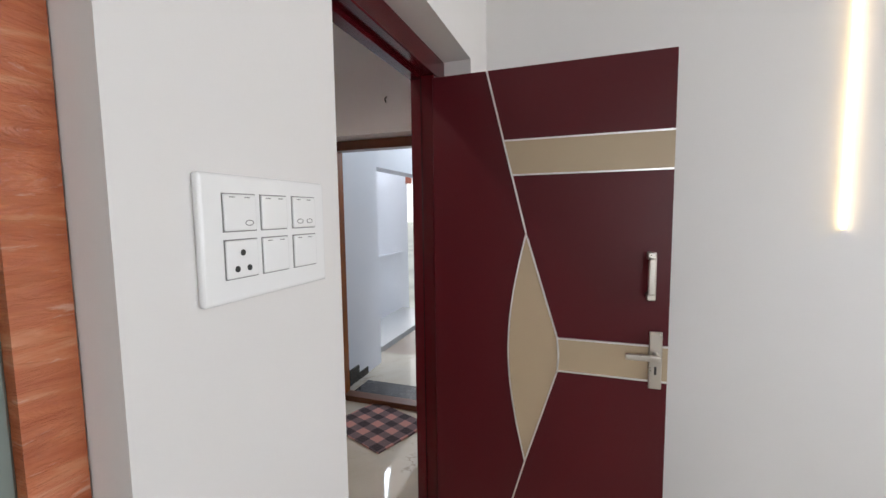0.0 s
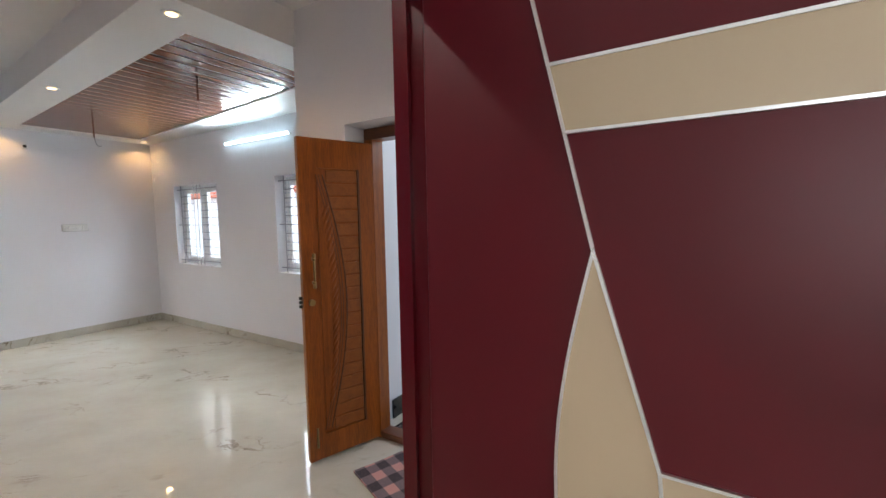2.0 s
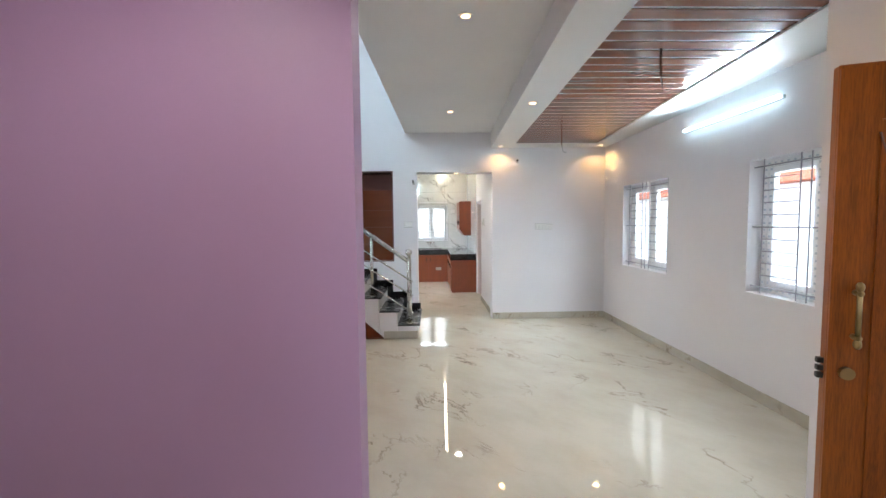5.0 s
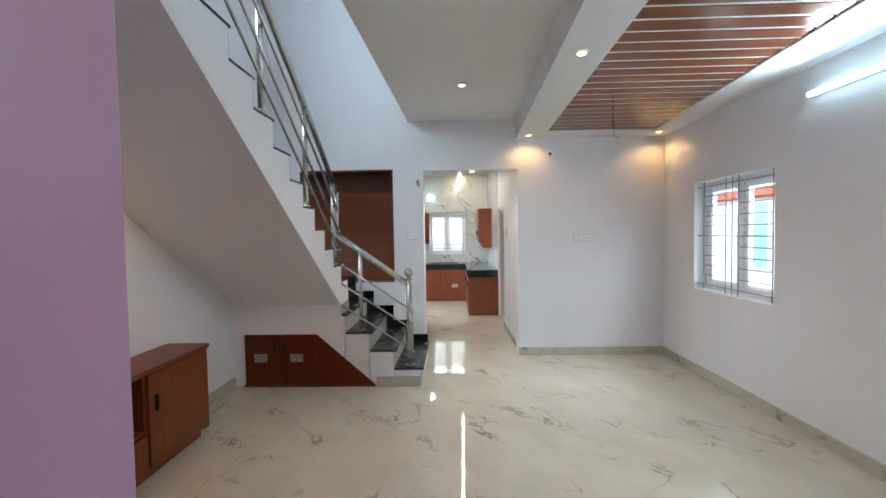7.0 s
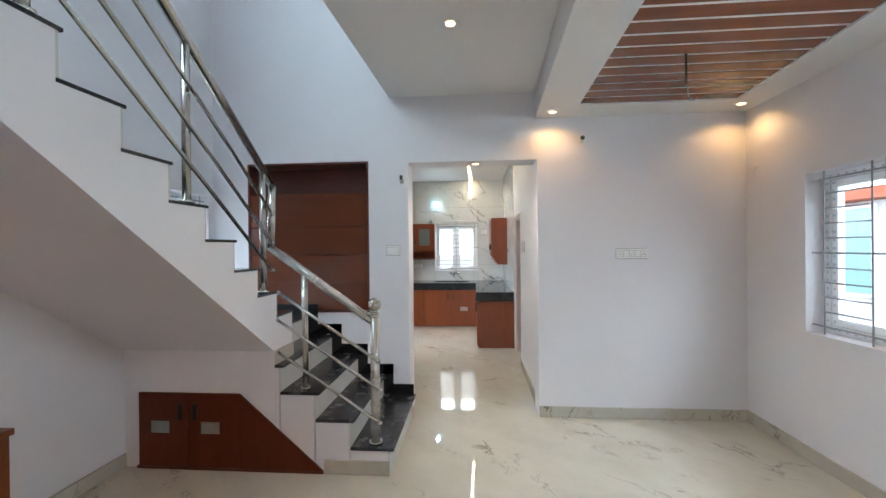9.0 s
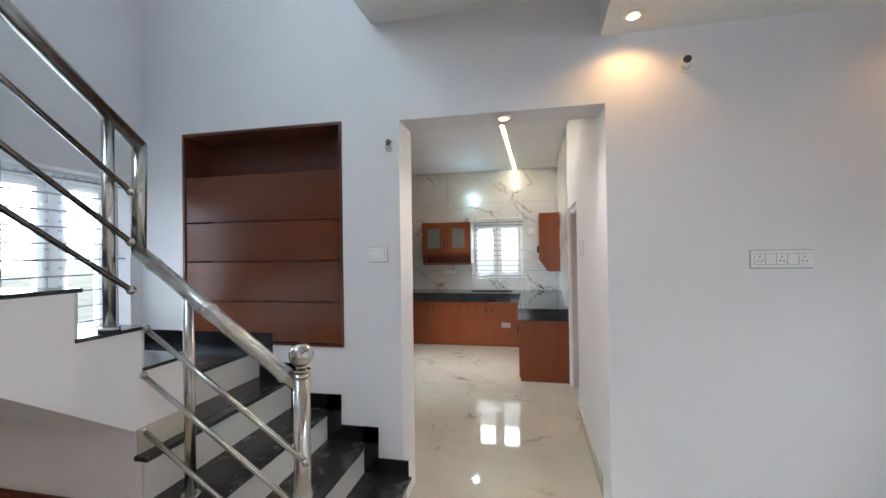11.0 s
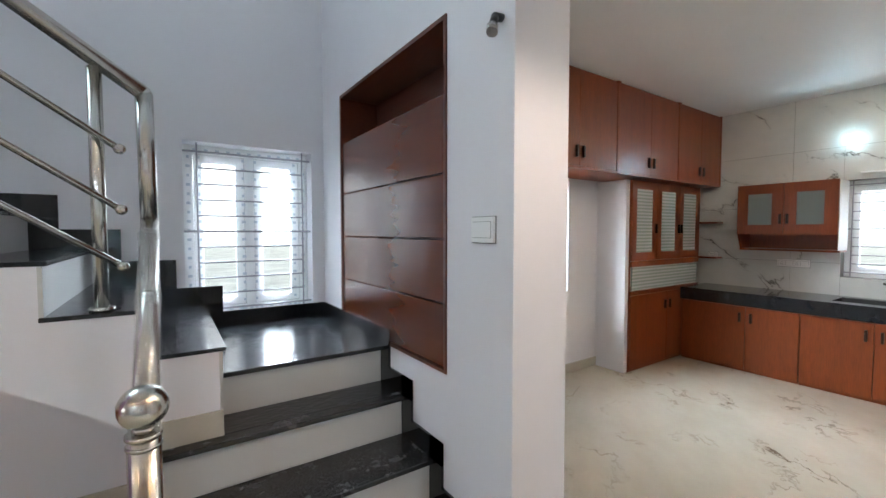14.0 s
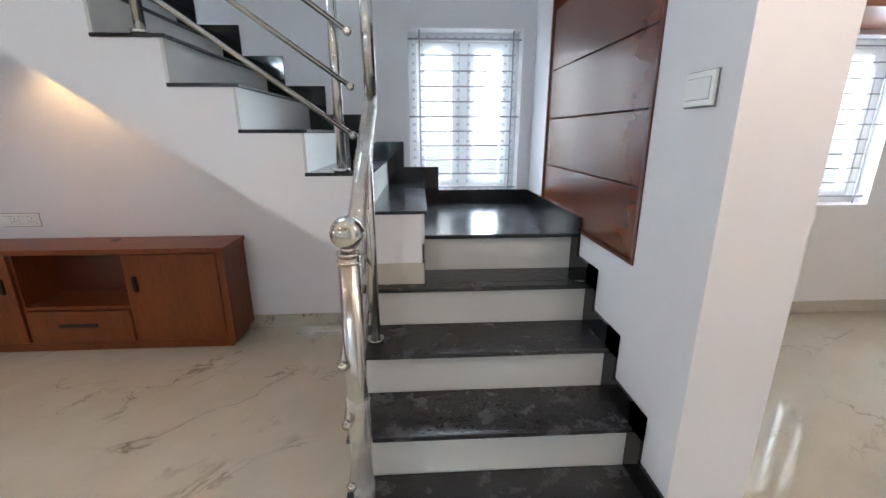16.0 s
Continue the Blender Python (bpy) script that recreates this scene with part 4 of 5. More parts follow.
def downlight(x, y, z, watts=18, color=(1.0, 0.6, 0.26), group="recessed downlights", angle=150):
    t = thing("downlight", (x, y, z), "round warm recessed ceiling downlight, switched on", "lamp", group)
    b = bmesh.new()
    tube(b, (x, y, z - 0.006), (x, y, z + 0.001), 0.05, 24)
    part("trim_ring", b, UPVC, t)
    b = bmesh.new()
    tube(b, (x, y, z - 0.009), (x, y, z - 0.006), 0.029, 20)
    part("diffuser", b, LED_WARM, t)
    downlight_beam(x, y, z - 0.02, watts, color, angle)


for x, y in ((-7.19, 2.09), (-7.15, 3.56), (-5.02, 2.03), (-2.86, 1.96)):
    downlight(x, y, DROP, 8, (1.0, 0.57, 0.21))
for x, w in ((-3.86, 19), (-6.18, 13), (-1.5, 26)):
    downlight(x, 1.3, CEIL, w, (1.0, 0.82, 0.6))
# unseen extra downlight, added only to brighten the mauve wall
downlight(-1.7, 0.1, CEIL, 48, (1.0, 0.87, 0.78), angle=164)
downlight(-7.47, 1.445, 2.263, 29, (1.0, 0.82, 0.68))

tl = thing("tube_light", (-4.74, 3.7, 2.415), "cool white wall-mounted tube light, switched on", "lamp")
part("batten", soft_box(-5.325, -4.15, WINY - 0.03, WINY, 2.401, 2.429, 0.004), UPVC, tl)
b = tubes([((-5.315, WINY - 0.048, 2.415), (-4.16, WINY - 0.048, 2.415))], 0.017, 14, False)
part("tube", b, LED_TUBE, tl, "", True)

area("tube_throw", (-4.74, WINY - 0.068, 2.41), (-4.74, 0.0, 1.9), 1.12, 0.024, 21, (0.76, 0.92, 1.0))

# kitchen strip
ks = thing("strip_light", (-10.5, 1.3, CEIL), "long recessed warm strip light in the kitchen ceiling", "lamp")
bm = bmesh.new()
slab(bm, -12.03, -8.4, lambda x: 1.345 - 0.022 * (x + 12.03), lambda x: 1.38 - 0.022 * (x + 12.03), CEIL - 0.006, CEIL + 0.002)
part("diffuser", bm, LED_STRIP, ks)
area("strip_throw", (-10.2, 1.3575, CEIL - 0.008), (-10.2, 1.3575, 0), 3.5, 0.03, 18, (1.0, 0.86, 0.68)).matrix_world = Matrix.Translation((-10.2, 1.322, CEIL - 0.008)) @ Matrix.Rotation(-0.022, 4, "Z")
kb = thing("wall_bulb", (-12.0, 0.65, 2.36), "round cool white bulb on the kitchen wall, switched on", "lamp")
b = bmesh.new()
ball(b, (-11.98, 0.65, 2.36), 0.05)
part("globe", b, BULB_GLOW, kb, "", True)
part("holder", tubes([((BACK + 0.002, 0.65, 2.36), (-12.02, 0.65, 2.36))], 0.03, 14, False), UPVC, kb)
area("bulb_throw", (-11.9, 0.65, 2.36), (-10, 0.65, 2.2), 0.06, 0.06, 3.0, (0.55, 0.86, 1.0))

# ---- TV unit ----
tv = thing("tv_unit", (-4.45, -0.9, 0), "low warm-brown TV unit with open shelf and doors", "cabinet")
TX0, TX1, TYF, TYB, TZ = -5.408, -3.1, -0.662, LEFT + 0.014, 0.695
part("top", soft_box(TX0, TX1, TYB, TYF, TZ - 0.03, TZ, 0.003), TV_WOOD, tv)
part("side", boxes((TX0 + 0.012, TX0 + 0.055, TYB, TYF - 0.014, 0.062, TZ - 0.03)), TV_WOOD, tv)
part("side", boxes((TX1 - 0.055, TX1 - 0.012, TYB, TYF - 0.014, 0.062, TZ - 0.03)), TV_WOOD, tv)
part("bottom", boxes((TX0 + 0.055, TX1 - 0.055, TYB, TYF - 0.03, 0.062, 0.08)), TV_WOOD, tv)
part("plinth", boxes((TX0 + 0.05, TX1 - 0.05, TYB, TYF - 0.06, 0.0, 0.062)), TV_WOOD, tv)
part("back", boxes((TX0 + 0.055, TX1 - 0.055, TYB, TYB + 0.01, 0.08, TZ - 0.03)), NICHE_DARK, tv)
D0, D1 = -4.79, -4.13
for x0, x1, hx in ((TX0 + 0.055, D0, D0 - 0.06), (D1, D1 + 0.5, D1 + 0.06), (D1 + 0.51, TX1 - 0.055, TX1 - 0.12)):
    d = part("door", soft_box(x0 + 0.004, x1 - 0.004, TYF - 0.028, TYF - 0.008, 0.084, TZ - 0.038, 0.002, 1), TV_WOOD, tv)
    part("handle", soft_box(hx - 0.012, hx + 0.012, TYF - 0.008, TYF + 0.012, 0.42, 0.52, 0.005), BLACK_HANDLE, d)
part("shelf", boxes((D0 + 0.016, D1 - 0.016, TYB + 0.01, TYF - 0.03, 0.3, 0.32)), TV_WOOD, tv)
part("divider", boxes((D0 - 0.001, D0 + 0.016, TYB + 0.01, TYF - 0.03, 0.08, TZ - 0.03)), TV_WOOD, tv)
part("divider", boxes((D1 - 0.016, D1 + 0.001, TYB + 0.01, TYF - 0.03, 0.08, TZ - 0.03)), TV_WOOD, tv)
d = part("drawer", soft_box(D0 + 0.018, D1 - 0.018, TYF - 0.028, TYF - 0.008, 0.085, 0.295, 0.002, 1), TV_WOOD, tv)
part("handle", soft_box(-4.57, -4.34, TYF - 0.008, TYF + 0.012, 0.19, 0.212, 0.005), BLACK_HANDLE, d)

# shelf over the TV with a small light
sh = thing("wall_shelf", (-4.1, -0.88, 1.9), "red-brown floating wall shelf with a lit spotlight below", "shelf")
part("board", soft_box(-4.76, -3.1, LEFT, -0.74, 1.9, 1.94, 0.003), CABINET_H, sh)
b = bmesh.new()
tube(b, (-4.57, -0.84, 1.893), (-4.57, -0.84, 1.9), 0.035, 18)
part("spotlight", b, LED_WARM, sh, "small warm spotlight, switched on")
downlight_beam(-4.57, -0.84, 1.88, 15)

# ---- kitchen ----
CT0, CT1 = 0.694, 0.828


def cabinet(name, at, label, group=""):
    return thing(name, at, label, "cabinet", group)


def bar_handle(parent, at, axis, out):
    x, y, z = at
    if out == "x":
        part("handle", soft_box(x, x + 0.022, y - 0.01, y + 0.01, z - 0.05, z + 0.05, 0.004), BLACK_HANDLE, parent)
    elif out == "-y":
        part("handle", soft_box(x - 0.01, x + 0.01, y - 0.022, y, z - 0.05, z + 0.05, 0.004), BLACK_HANDLE, parent)
    else:
        part("handle", soft_box(x - 0.01, x + 0.01, y, y + 0.022, z - 0.05, z + 0.05, 0.004), BLACK_HANDLE, parent)


BF = -11.45
for y0, y1 in ((-0.62, 0.458), (0.462, 1.445)):
    c = cabinet("base_cabinet", (BF - 0.25, (y0 + y1) / 2, 0), "red-brown laminate kitchen base cabinet with two doors", "kitchen base cabinets")
    part("body", boxes((BACK + 0.02, BF - 0.02, y0, y1, 0.0, CT0)), CABINET, c)
    ym = 0.015 if y0 < 0 else 0.957
    for a, b_, hy in ((y0, ym, ym - 0.05), (ym, y1, ym + 0.05)):
        d = part("door", soft_box(BF - 0.018, BF, a + 0.002, b_ - 0.002, 0.03, CT0 - 0.01, 0.002, 1), CABINET, c)
        bar_handle(d, (BF, hy, 0.57), "z", "x")
    if y0 > 0:
        b = boxes((BF, BF + 0.003, 1.14, 1.28, 0.3, 0.375))
        for i in range(8):
            box(b, BF + 0.003, BF + 0.007, 1.148 + i * 0.0165, 1.156 + i * 0.0165, 0.308, 0.367)
        part("vent_grille", b, VENT, c, "silver louvred vent grille")
pen = cabinet("peninsula_cabinet", (-10.8, 1.73, 0), "red-brown laminate base cabinet against the side wall", "kitchen base cabinets")
part("body", soft_box(BF - 0.02, -9.8, 1.465, RIGHT_K - 0.004, 0.0, CT0, 0.002, 1), CABINET, pen)
for i in range(3):
    xa = -11.44 + i * 0.535
    d = part("door", soft_box(xa, xa + 0.53, 1.448, 1.465, 0.03, CT0 - 0.01, 0.002, 1), CABINET, pen)
    bar_handle(d, (xa + 0.45, 1.448, 0.57), "z", "-y")
top = tagged(new("kitchen_worktop"), "L-shaped polished black granite worktop with thick edge", "worktop")
part("back_slab", boxes((BACK + 0.007, BF + 0.02, -0.63, 0.65, CT0, CT1), (BACK + 0.007, -11.93, 0.65, 1.3, CT0, CT1), (-11.58, BF + 0.02, 0.65, 1.3, CT0, CT1), (BACK + 0.007, BF + 0.02, 1.3, 1.438, CT0, CT1)), GRANITE, top)
part("side_slab", soft_box(BACK + 0.007, -9.785, 1.44, RIGHT_K - 0.007, CT0, CT1, 0.004), GRANITE, top)
sink = thing("kitchen_sink", (-11.75, 0.97, 0.7), "dark inset kitchen sink in the granite worktop", "sink")
part("bowl", boxes((-11.93, -11.58, 0.65, 1.3, CT0 - 0.16 + 0.16, CT0 + 0.02), (-11.93, -11.92, 0.65, 1.3, CT0 + 0.02, CT1 - 0.004), (-11.59, -11.58, 0.65, 1.3, CT0 + 0.02, CT1 - 0.004)), DARK, sink)
tap = thing("kitchen_tap", (-12.03, 1.0, 1.0), "chrome wall-mounted kitchen tap over the sink", "tap")
b = tubes([((BACK + 0.002, 0.93, 0.98), (-12.0, 0.93, 0.98)), ((BACK + 0.002, 1.09, 0.98), (-12.0, 1.09, 0.98)), ((-12.01, 0.91, 0.98), (-12.01, 1.11, 0.98)), ((-12.0, 1.01, 0.98), (-11.86, 1.01, 1.0)), ((-11.86, 1.01, 1.0), (-11.84, 1.01, 0.95))], 0.014, 12)
part("spout", b, STEEL, tap, "", True)

# wall cabinet with glazed doors and a coved lower shelf
wc = cabinet("wall_cabinet", (-11.9, 0.24, 1.28), "red-brown wall cabinet with frosted doors and open lower shelf", "kitchen wall cabinets")
WF = -11.73
part("body", boxes((BACK + 0.002, WF - 0.018, -0.19, 0.64, 1.44, 1.97)), CABINET, wc)
part("shelf", boxes((BACK + 0.002, WF - 0.09, -0.19, 0.64, 1.265, 1.285)), CABINET, wc)
part("back", boxes((BACK + 0.002, BACK + 0.014, -0.19, 0.64, 1.285, 1.44)), CABINET, wc)
for ya in (-0.19, 0.622):
    bm = bmesh.new()
    prism(bm, [(BACK + 0.014, 1.285), (WF - 0.1, 1.285), (WF - 0.018, 1.44), (BACK + 0.014, 1.44)], "y", ya, ya + 0.018)
    part("bracket", bm, CABINET, wc)


def glazed_door(parent, axis, p0, p1, a0, a1, z0, z1, handle, glass=None, f=0.055):
    if axis == "x":
        fr = boxes((p0, p1, a0, a0 + f, z0, z1), (p0, p1, a1 - f, a1, z0, z1), (p0, p1, a0 + f, a1 - f, z0, z0 + f), (p0, p1, a0 + f, a1 - f, z1 - f, z1))
        gl = boxes((p0 + 0.004, p1 - 0.006, a0 + f, a1 - f, z0 + f, z1 - f))
    else:
        fr = boxes((a0, a0 + f, p0, p1, z0, z1), (a1 - f, a1, p0, p1, z0, z1), (a0 + f, a1 - f, p0, p1, z0, z0 + f), (a0 + f, a1 - f, p0, p1, z1 - f, z1))
        gl = boxes((a0 + f, a1 - f, p0 + 0.004, p1 - 0.006, z0 + f, z1 - f))
    d = part("door", fr, CABINET, parent)
    part("pane", gl, glass or FROSTED, d, "fluted glass pane" if glass else "frosted glass pane")
    bar_handle(d, handle, "z", "x" if axis == "x" else "y")


glazed_door(wc, "x", WF - 0.018, WF, -0.188, 0.223, 1.44, 1.968, (WF, 0.195, 1.6), None, 0.1)
glazed_door(wc, "x", WF - 0.018, WF, 0.227, 0.638, 1.44, 1.968, (WF, 0.255, 1.6), None, 0.1)

# white panel carries the window's reflection on the cabinet side as colour
part("end_panel", boxes((BACK + 0.008, WF - 0.02, 0.6402, 0.645, 1.287, 1.968)), UPVC, wc, "white end panel, window reflection put into its colour")

# wall cabinet by the side wall, lower corner cut off
wr = cabinet("wall_cabinet", (-11.4, 1.86, 1.2), "red-brown wall cabinet with a slanted lower edge", "kitchen wall cabinets")
bm = bmesh.new()
prism(bm, [(1.735, 1.33), (1.83, 1.19), (RIGHT_K - 0.004, 1.19), (RIGHT_K - 0.004, 2.01), (1.735, 2.01)], "x", -11.95, -10.95)
part("body", bm, CABINET, wr)
for xa in (-11.95, -11.45):
    d = part("door", soft_box(xa + 0.002, xa + 0.498, 1.717, 1.735, 1.335, 2.005, 0.002, 1), CABINET, wr)
    bar_handle(d, (xa + 0.43, 1.717, 1.5), "z", "-y")

# tall unit and lofts
TF = -0.632
tall = cabinet("tall_cupboard", (-10.98, -0.83, 0), "tall red-brown cupboard with frosted glass doors", "kitchen tall cabinets")
TA, TB = -11.86, -10.42
part("side", boxes((TB - 0.02, TB, LEFT + 0.002, TF - 0.02, 0, 2.0)), CABINET, tall)
structure("niche_pier", boxes((TB, TB + 0.06, LEFT, TF - 0.03, 0, 2.0)), WHITE, "white painted side of the kitchen niche", "wall")
part("side", boxes((TA, TA + 0.02, LEFT + 0.002, TF - 0.02, 0, 2.0)), CABINET, tall)
part("back", boxes((TA + 0.02, TB - 0.02, LEFT + 0.002, LEFT + 0.012, 0, 2.0)), UPVC, tall)
for z in (0.0, 0.8, 1.14, 1.6, 1.98):
    part("shelf", boxes((TA + 0.02, TB - 0.02, LEFT + 0.012, TF - 0.022, z, z + 0.018)), CABINET, tall)
wd = (TB - TA) / 2
for i in range(2):
    xa = TA + i * wd
    d = part("door", soft_box(xa + 0.002, xa + wd - 0.002, TF - 0.02, TF, 0.03, 0.8, 0.002, 1), CABINET, tall)
    bar_handle(d, (TB - wd + (0.05 if i else -0.05), TF, 0.66), "z", "y")
part("shutter", soft_box(TA + 0.03, TB - 0.03, TF - 0.02, TF - 0.006, 0.85, 1.1, 0.002, 1), FLUTED, tall, "fluted glass shutter")
part("rail", boxes((TA + 0.002, TB - 0.002, TF - 0.02, TF, 0.805, 0.848), (TA + 0.002, TB - 0.002, TF - 0.02, TF, 1.102, 1.16)), CABINET, tall)
w3 = (TB - TA) / 3
for i in range(3):
    xa = TA + i * w3
    glazed_door(tall, "y", TF - 0.02, TF, xa + 0.002, xa + w3 - 0.002, 1.165, 1.995, (xa + (w3 - 0.03 if i == 0 else 0.03), TF, 1.5), FLUTED, 0.085)
LF = -0.495
for xa, xb in ((-12.05, -11.06), (-11.06, -9.95), (-9.95, -8.84)):
    c = cabinet("loft_cabinet", ((xa + xb) / 2, -0.77, 2.005), "red-brown loft cupboard under the kitchen ceiling", "kitchen loft cabinets")
    part("body", boxes((xa + 0.001, xb - 0.001, LEFT + 0.002, LF - 0.02, 2.012, CEIL - 0.004)), CABINET, c)
    part("rim", boxes((xa + 0.001, xa + 0.022, LF - 0.02, LF + 0.004, 2.012, CEIL - 0.004), (xb - 0.022, xb - 0.001, LF - 0.02, LF + 0.004, 2.012, CEIL - 0.004), (xa + 0.022, xb - 0.022, LF - 0.02, LF + 0.004, 2.005, 2.028)), CABINET, c)
    mid = (xa + xb) / 2
    for a, b_, hx in ((xa + 0.024, mid, mid - 0.045), (mid, xb - 0.024, mid + 0.045)):
        d = part("door", soft_box(a + 0.001, b_ - 0.001, LF - 0.018, LF, 2.03, CEIL - 0.02, 0.002, 1), CABINET, c)
        bar_handle(d, (hx, LF, 2.15), "z", "y")
for z in (1.145, 1.565):
    s = thing("corner_shelf", (-11.75, -0.85, z), "small dark brown corner shelf on the tiled wall", "shelf", "kitchen corner shelves")
    part("board", soft_box(BACK + 0.007, TA - 0.03, LEFT + 0.003, -0.455, z, z + 0.02, 0.002, 1), CABINET, s)

# side doorway
kd = tagged(new("door_3"), "brown door in a grey frame off the kitchen", "door", kind="structure")
kd.location = (-9.36, RIGHT_K + 0.1, 0)
part("frame", boxes((-9.7, -9.64, RIGHT_K + 0.02, RIGHT_K + 0.12, 0, 1.93), (-8.99, -8.93, RIGHT_K + 0.02, RIGHT_K + 0.12, 0, 1.93), (-9.64, -8.99, RIGHT_K + 0.02, RIGHT_K + 0.12, 1.87, 1.93)), mat("pale_pink_frame", (0.58, 0.5, 0.5), 0.4), kd)
part("leaf", soft_box(-9.64, -8.99, RIGHT_K + 0.1, RIGHT_K + 0.14, 0.0, 1.87, 0.002, 1), DARK_TEAK, kd)

# thin white bar over the kitchen window
wr2 = thing("window_top_bar", (-12.03, 1.1, 2.06), "thin white bar above the kitchen window", "curtain rail")
part("rail", soft_box(BACK + 0.006, BACK + 0.035, 0.72, 1.47, 2.03, 2.047, 0.003), UPVC, wr2)

# ---- switches and sockets ----


def plate(name, axis, face, sign, a0, a1, z0, z1, n, label, socket=False):
    t = thing(name, (face, (a0 + a1) / 2, z0) if axis == "x" else ((a0 + a1) / 2, face, z0), label, "socket" if socket else "switch")

    def bx(u0, u1, v0, v1, d0, d1):
        lo, hi = min(face + d0 * sign, face + d1 * sign), max(face + d0 * sign, face + d1 * sign)
        return (lo, hi, u0, u1, v0, v1) if axis == "x" else (u0, u1, lo, hi, v0, v1)

    # grey edge, wider below, draws the plate's shadow outline in colour
    part("rim", boxes(bx(a0 - 0.0025, a1 + 0.0025, z0 - 0.004, z1 + 0.0025, -0.001, 0.004)), SHADOW_GAP, t)
    part("plate", soft_box(*bx(a0, a1, z0, z1, -0.001, 0.012), 0.003), PLASTIC, t)
    m = 0.012
    w = (a1 - a0 - 2 * m) / n
    for i in range(n):
        u = a0 + m + i * w
        k = part("module", soft_box(*bx(u + 0.0015, u + w - 0.0015, z0 + m * 1.4, z1 - m * 1.4, 0.0115, 0.0155), 0.0012, 1), PLASTIC, t)
        part("gap", boxes(bx(u, u + w, z0 + m * 1.4 - 0.0015, z1 - m * 1.4 + 0.0015, 0.0115, 0.0124)), SHADOW_GAP, k)
        if socket and i % 2 == 0:
            cz, cu = (z0 + z1) / 2, u + w / 2
            part("socket_hole", boxes(*[bx(cu + du - 0.003, cu + du + 0.003, cz + dz - 0.003, cz + dz + 0.003, 0.0152, 0.0162) for du, dz in ((0, 0.012), (-0.009, -0.008), (0.009, -0.008))]), DARK, k)


plate("wall_switch", "x", FAR, 1, 0.637, 0.756, 1.432, 1.518, 1, "white one-gang wall switch beside the kitchen opening")
plate("wall_socket", "x", FAR, 1, 2.65, 2.912, 1.385, 1.47, 5, "white long wall socket plate on the far wall", True)
plate("wall_switch", "y", RIGHT_K, -1, -8.62, -8.48, 1.44, 1.56, 2, "white wall switch inside the kitchen opening")
plate("wall_socket", "y", LEFT, 1, -4.1, -3.86, 0.775, 0.86, 4, "white wall socket plate above the TV unit", True)
for ya, yb, za, zb in ((-0.6, -0.5, 1.14, 1.215), (0.09, 0.37, 1.09, 1.17), (1.56, 1.67, 1.76, 1.855), (1.7, 1.82, 1.27, 1.335)):
    plate("wall_socket", "x", BACK + 0.006, 1, ya, yb, za, zb, 2 if yb - ya < 0.2 else 4, "white socket plate on the kitchen tiles", True)

# small fittings on the walls
lh = thing("lamp_holder", (FAR, 0.78, 2.12), "dark empty lamp holder on a short wire", "lamp holder")
b = tubes([((FAR, 0.778, 2.14), (FAR + 0.03, 0.78, 2.135)), ((FAR + 0.03, 0.78, 2.135), (FAR + 0.045, 0.785, 2.1))], 0.013, 12)
part("socket", b, DARK, lh, "", True)
part("collar", tubes([((FAR + 0.045, 0.785, 2.1), (FAR + 0.055, 0.795, 2.075))], 0.018, 12, False), STEEL, lh, "", True)
ch = thing("lamp_holder", (FAR, 2.36, 2.425), "white lamp holder with a dark opening", "lamp holder")
part("base", tubes([((FAR, 2.372, 2.415), (FAR + 0.012, 2.372, 2.415))], 0.03, 16, False), PLASTIC, ch, "", True)
part("barrel", tubes([((FAR + 0.01, 2.372, 2.415), (FAR + 0.085, 2.355, 2.418))], 0.023, 16, False), PLASTIC, ch, "", True)
part("opening", tubes([((FAR + 0.085, 2.355, 2.418), (FAR + 0.089, 2.354, 2.4182))], 0.019, 16, False), DARK, ch)
hk = thing("wire_stub", (-7.23, WINY, 2.114), "short bent white conduit stub on the wall", "conduit")
part("conduit", tubes([((-7.23, WINY, 2.12), (-7.23, WINY - 0.03, 2.12)), ((-7.23, WINY - 0.03, 2.12), (-7.23, WINY - 0.032, 2.075))], 0.008, 10), PLASTIC, hk, "", True)
vs = thing("wire_stub", (-1.66, 2.63, 2.276), "short dark wire end on the entrance wall", "wire")
part("wire", tubes([((-1.66, 2.63, 2.31), (-1.665, 2.615, 2.29)), ((-1.665, 2.615, 2.29), (-1.655, 2.61, 2.27))], 0.005, 8), DARK, vs, "", True)
for wx, wy in ((-3.85, 2.6), (-6.26, 2.7)):
    t = thing("fan_hook_wire", (wx, wy, DROP + 0.016), "brown ceiling fan hook with a loose hanging wire", "wire", "ceiling fan hooks")
    part("rod", tubes([((wx, wy, DROP + 0.016), (wx, wy, DROP - 0.16))], 0.008, 10), DARK_TEAK, t, "", True)
    pts_ = [(wx, wy, DROP - 0.16), (wx + 0.005, wy + 0.005, DROP - 0.2), (wx - 0.01, wy + 0.02, DROP - 0.24), (wx, wy + 0.04, DROP - 0.262), (wx + 0.01, wy + 0.06, DROP - 0.255)]
    part("wire", tubes(list(zip(pts_, pts_[1:])), 0.0035, 8), GRILLE, t, "", True)
part("cable_grommet", tubes([((-4.62, -0.9, TZ), (-4.62, -0.9, TZ + 0.004))], 0.03, 16, False), DARK, tv, "black cable grommet")

sp = tagged(new("plastic_strip"), "loose clear plastic strip lying on the marble floor", "strip")
sp.location = (-5.87, -0.867, 0)
part("strip", soft_box(-0.15, 0.15, -0.008, 0.008, 0.0005, 0.012, 0.003, 1), WRAP, sp).matrix_parent_inverse = Matrix()

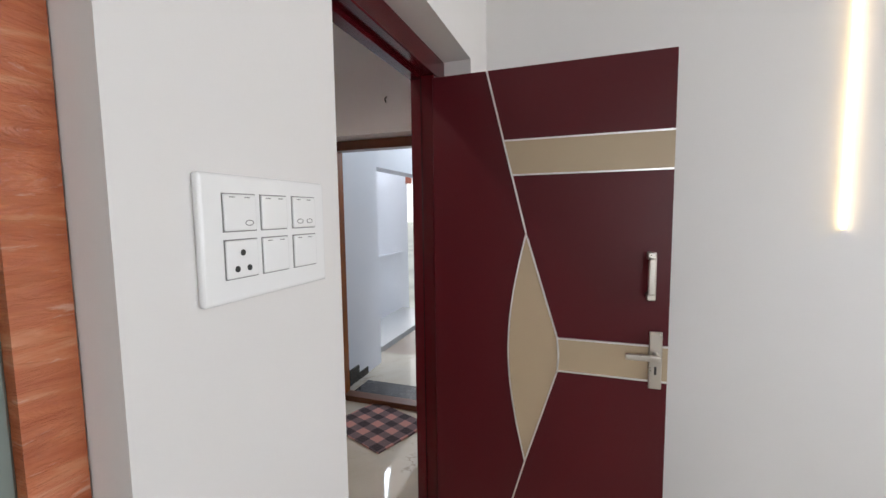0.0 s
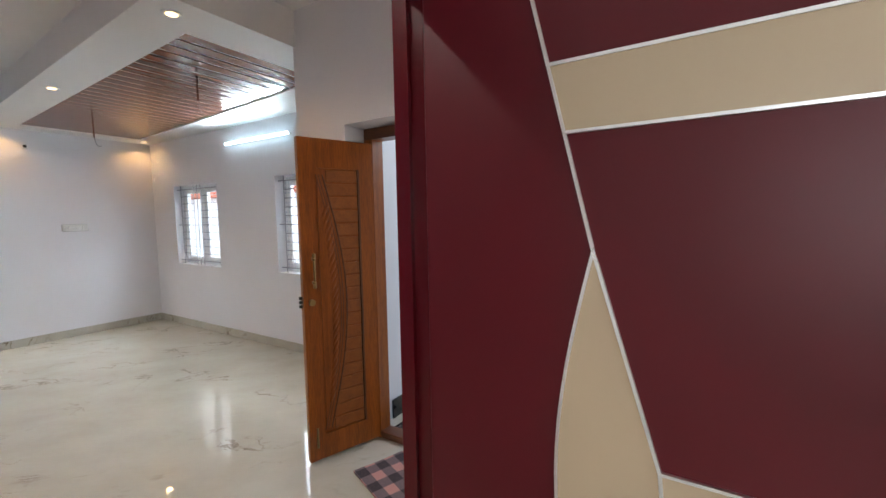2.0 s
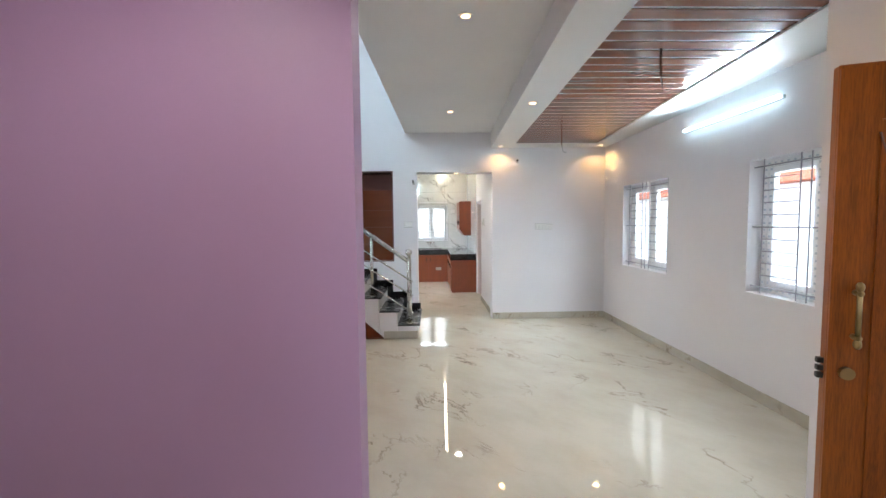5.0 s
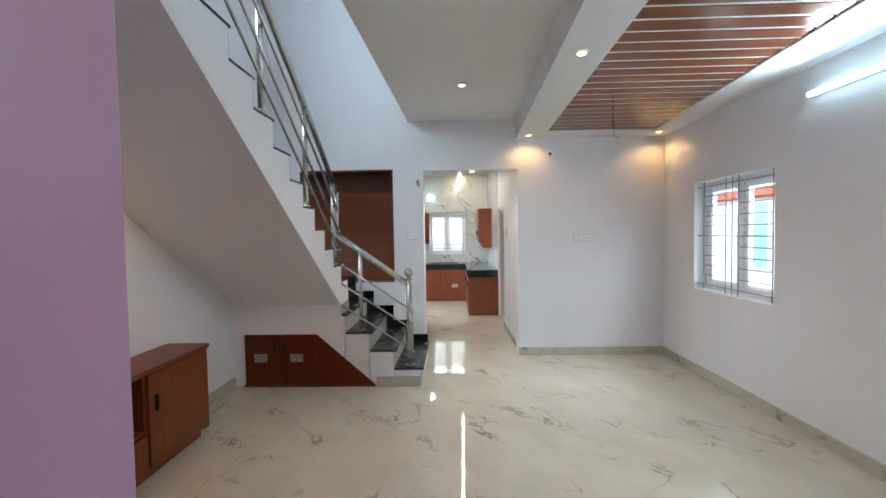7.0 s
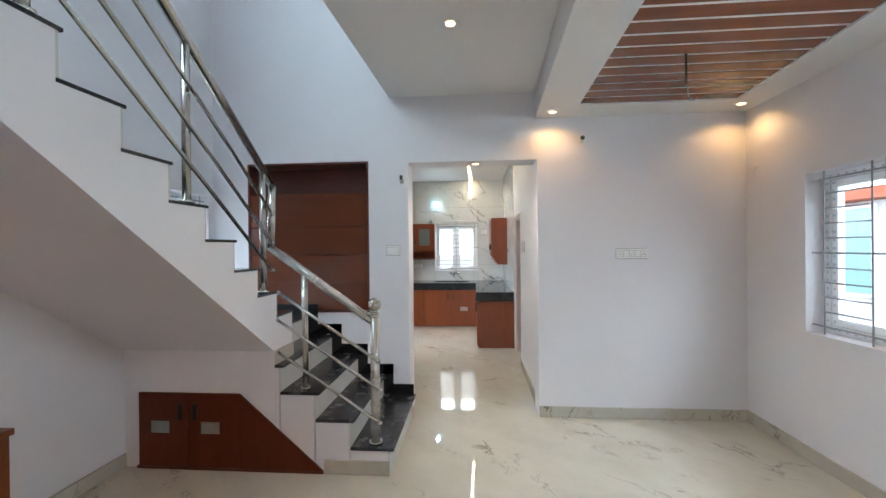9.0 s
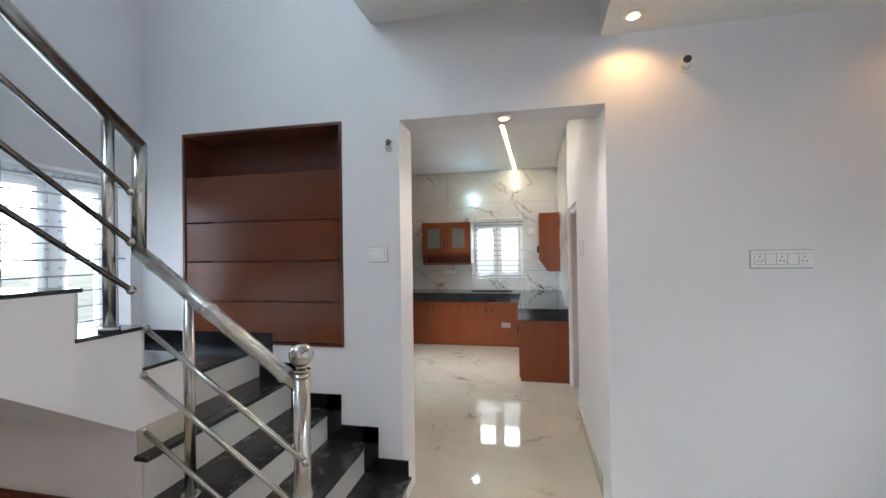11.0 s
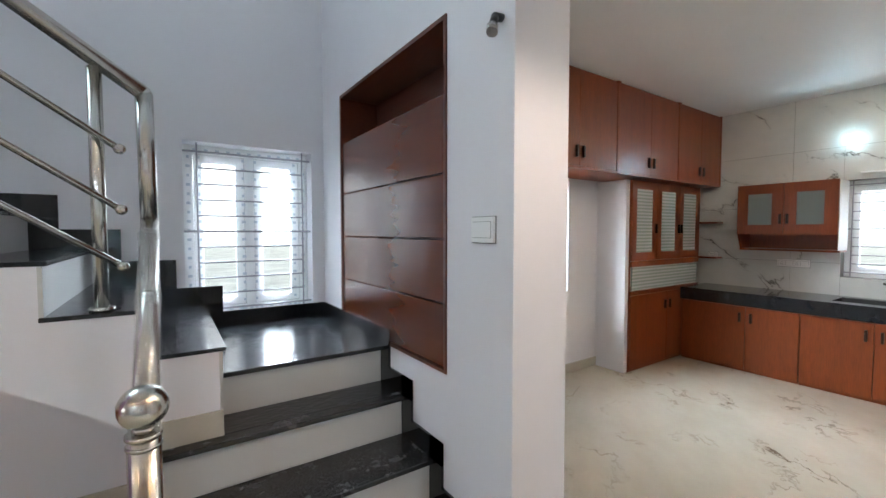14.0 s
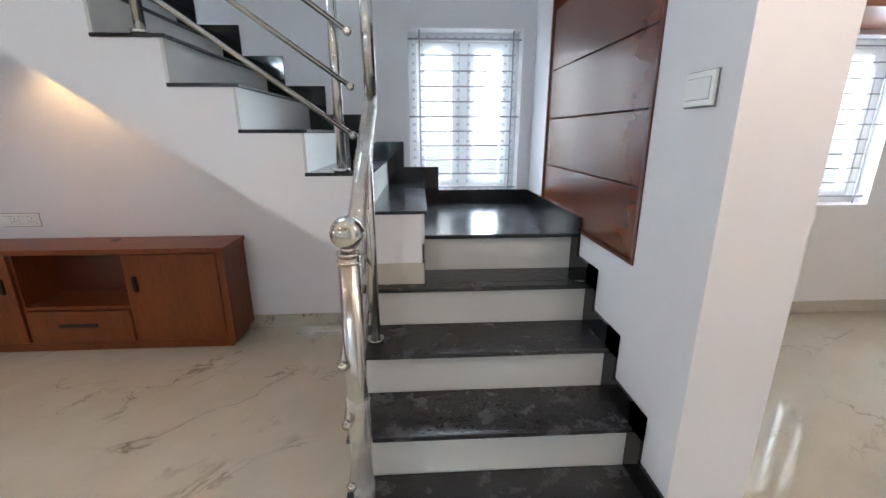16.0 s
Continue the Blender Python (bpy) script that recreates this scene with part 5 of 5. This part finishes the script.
# pale hazy distance beyond the side and back windows
HAZE = bpy.data.materials.new("hazy_distance")
HAZE.use_nodes = True
hn = HAZE.node_tree
geo = hn.nodes.new("ShaderNodeNewGeometry")
sepz = hn.nodes.new("ShaderNodeSeparateXYZ")
hn.links.new(geo.outputs["Position"], sepz.inputs[0])
mr = hn.nodes.new("ShaderNodeMapRange")
mr.inputs[1].default_value, mr.inputs[2].default_value = -8.0, 14.0
hn.links.new(sepz.outputs[2], mr.inputs[0])
hb = hn.nodes["Principled BSDF"]
hb.inputs["Base Color"].default_value = (0, 0, 0, 1)
hn.links.new(ramp(hn, mr.outputs[0], [(0.0, (0.72, 0.8, 0.7)), (0.33, (0.86, 0.9, 0.87)), (0.42, (0.94, 0.96, 0.98)), (1.0, (1, 1, 1))]), hb.inputs["Emission Color"])
hb.inputs["Emission Strength"].default_value = 2.3
structure("backdrop", boxes((-120, 60, -75.2, -75, -20, 60), (-90.2, -90, -75, 75, -20, 60), (-90, 60, 75, 75.2, -20, 70)), HAZE, "pale hazy sky and fields far off", "backdrop")

# ---- kitchen wall tiles ----
ROWS_Z = [0.0, 0.57, 1.15, 1.73, 2.31, CEIL]


def tile_field(parent, axis, face, sign, a0, a1, step, start, hole=None):
    cols = sorted({a0, a1, *[start + step * i for i in range(-6, 12) if a0 < start + step * i < a1]})
    for r in range(len(ROWS_Z) - 1):
        for c in range(len(cols) - 1):
            cells = [(cols[c], cols[c + 1], ROWS_Z[r], ROWS_Z[r + 1])]
            if hole:
                h0, h1, hz0, hz1 = hole
                u0, u1, v0, v1 = cells[0]
                if u0 < h1 and u1 > h0 and v0 < hz1 and v1 > hz0:
                    cells = [(u0, h0, v0, v1), (h1, u1, v0, v1), (max(u0, h0), min(u1, h1), v0, hz0), (max(u0, h0), min(u1, h1), hz1, v1)]
            for u0, u1, v0, v1 in cells:
                if u1 - u0 < 0.01 or v1 - v0 < 0.01:
                    continue
                g = 0.0015
                d0, d1 = sorted((face + 0.0005 * sign, face + 0.006 * sign))
                spec = (d0, d1, u0 + g, u1 - g, v0 + g, v1 - g) if axis == "x" else (u0 + g, u1 - g, d0, d1, v0 + g, v1 - g)
                part("tile", boxes(spec), WALL_TILE, parent)


tile_field(bpy.data.objects["wall_kitchen_back"], "x", BACK, 1, LEFT, RIGHT_K, 1.2, 0.2, (0.6, 1.485, 1.015, 1.975))
tile_field(bpy.data.objects["wall_kitchen_side"], "y", RIGHT_K, -1, BACK + 0.006, -9.75, 1.2, -10.9)
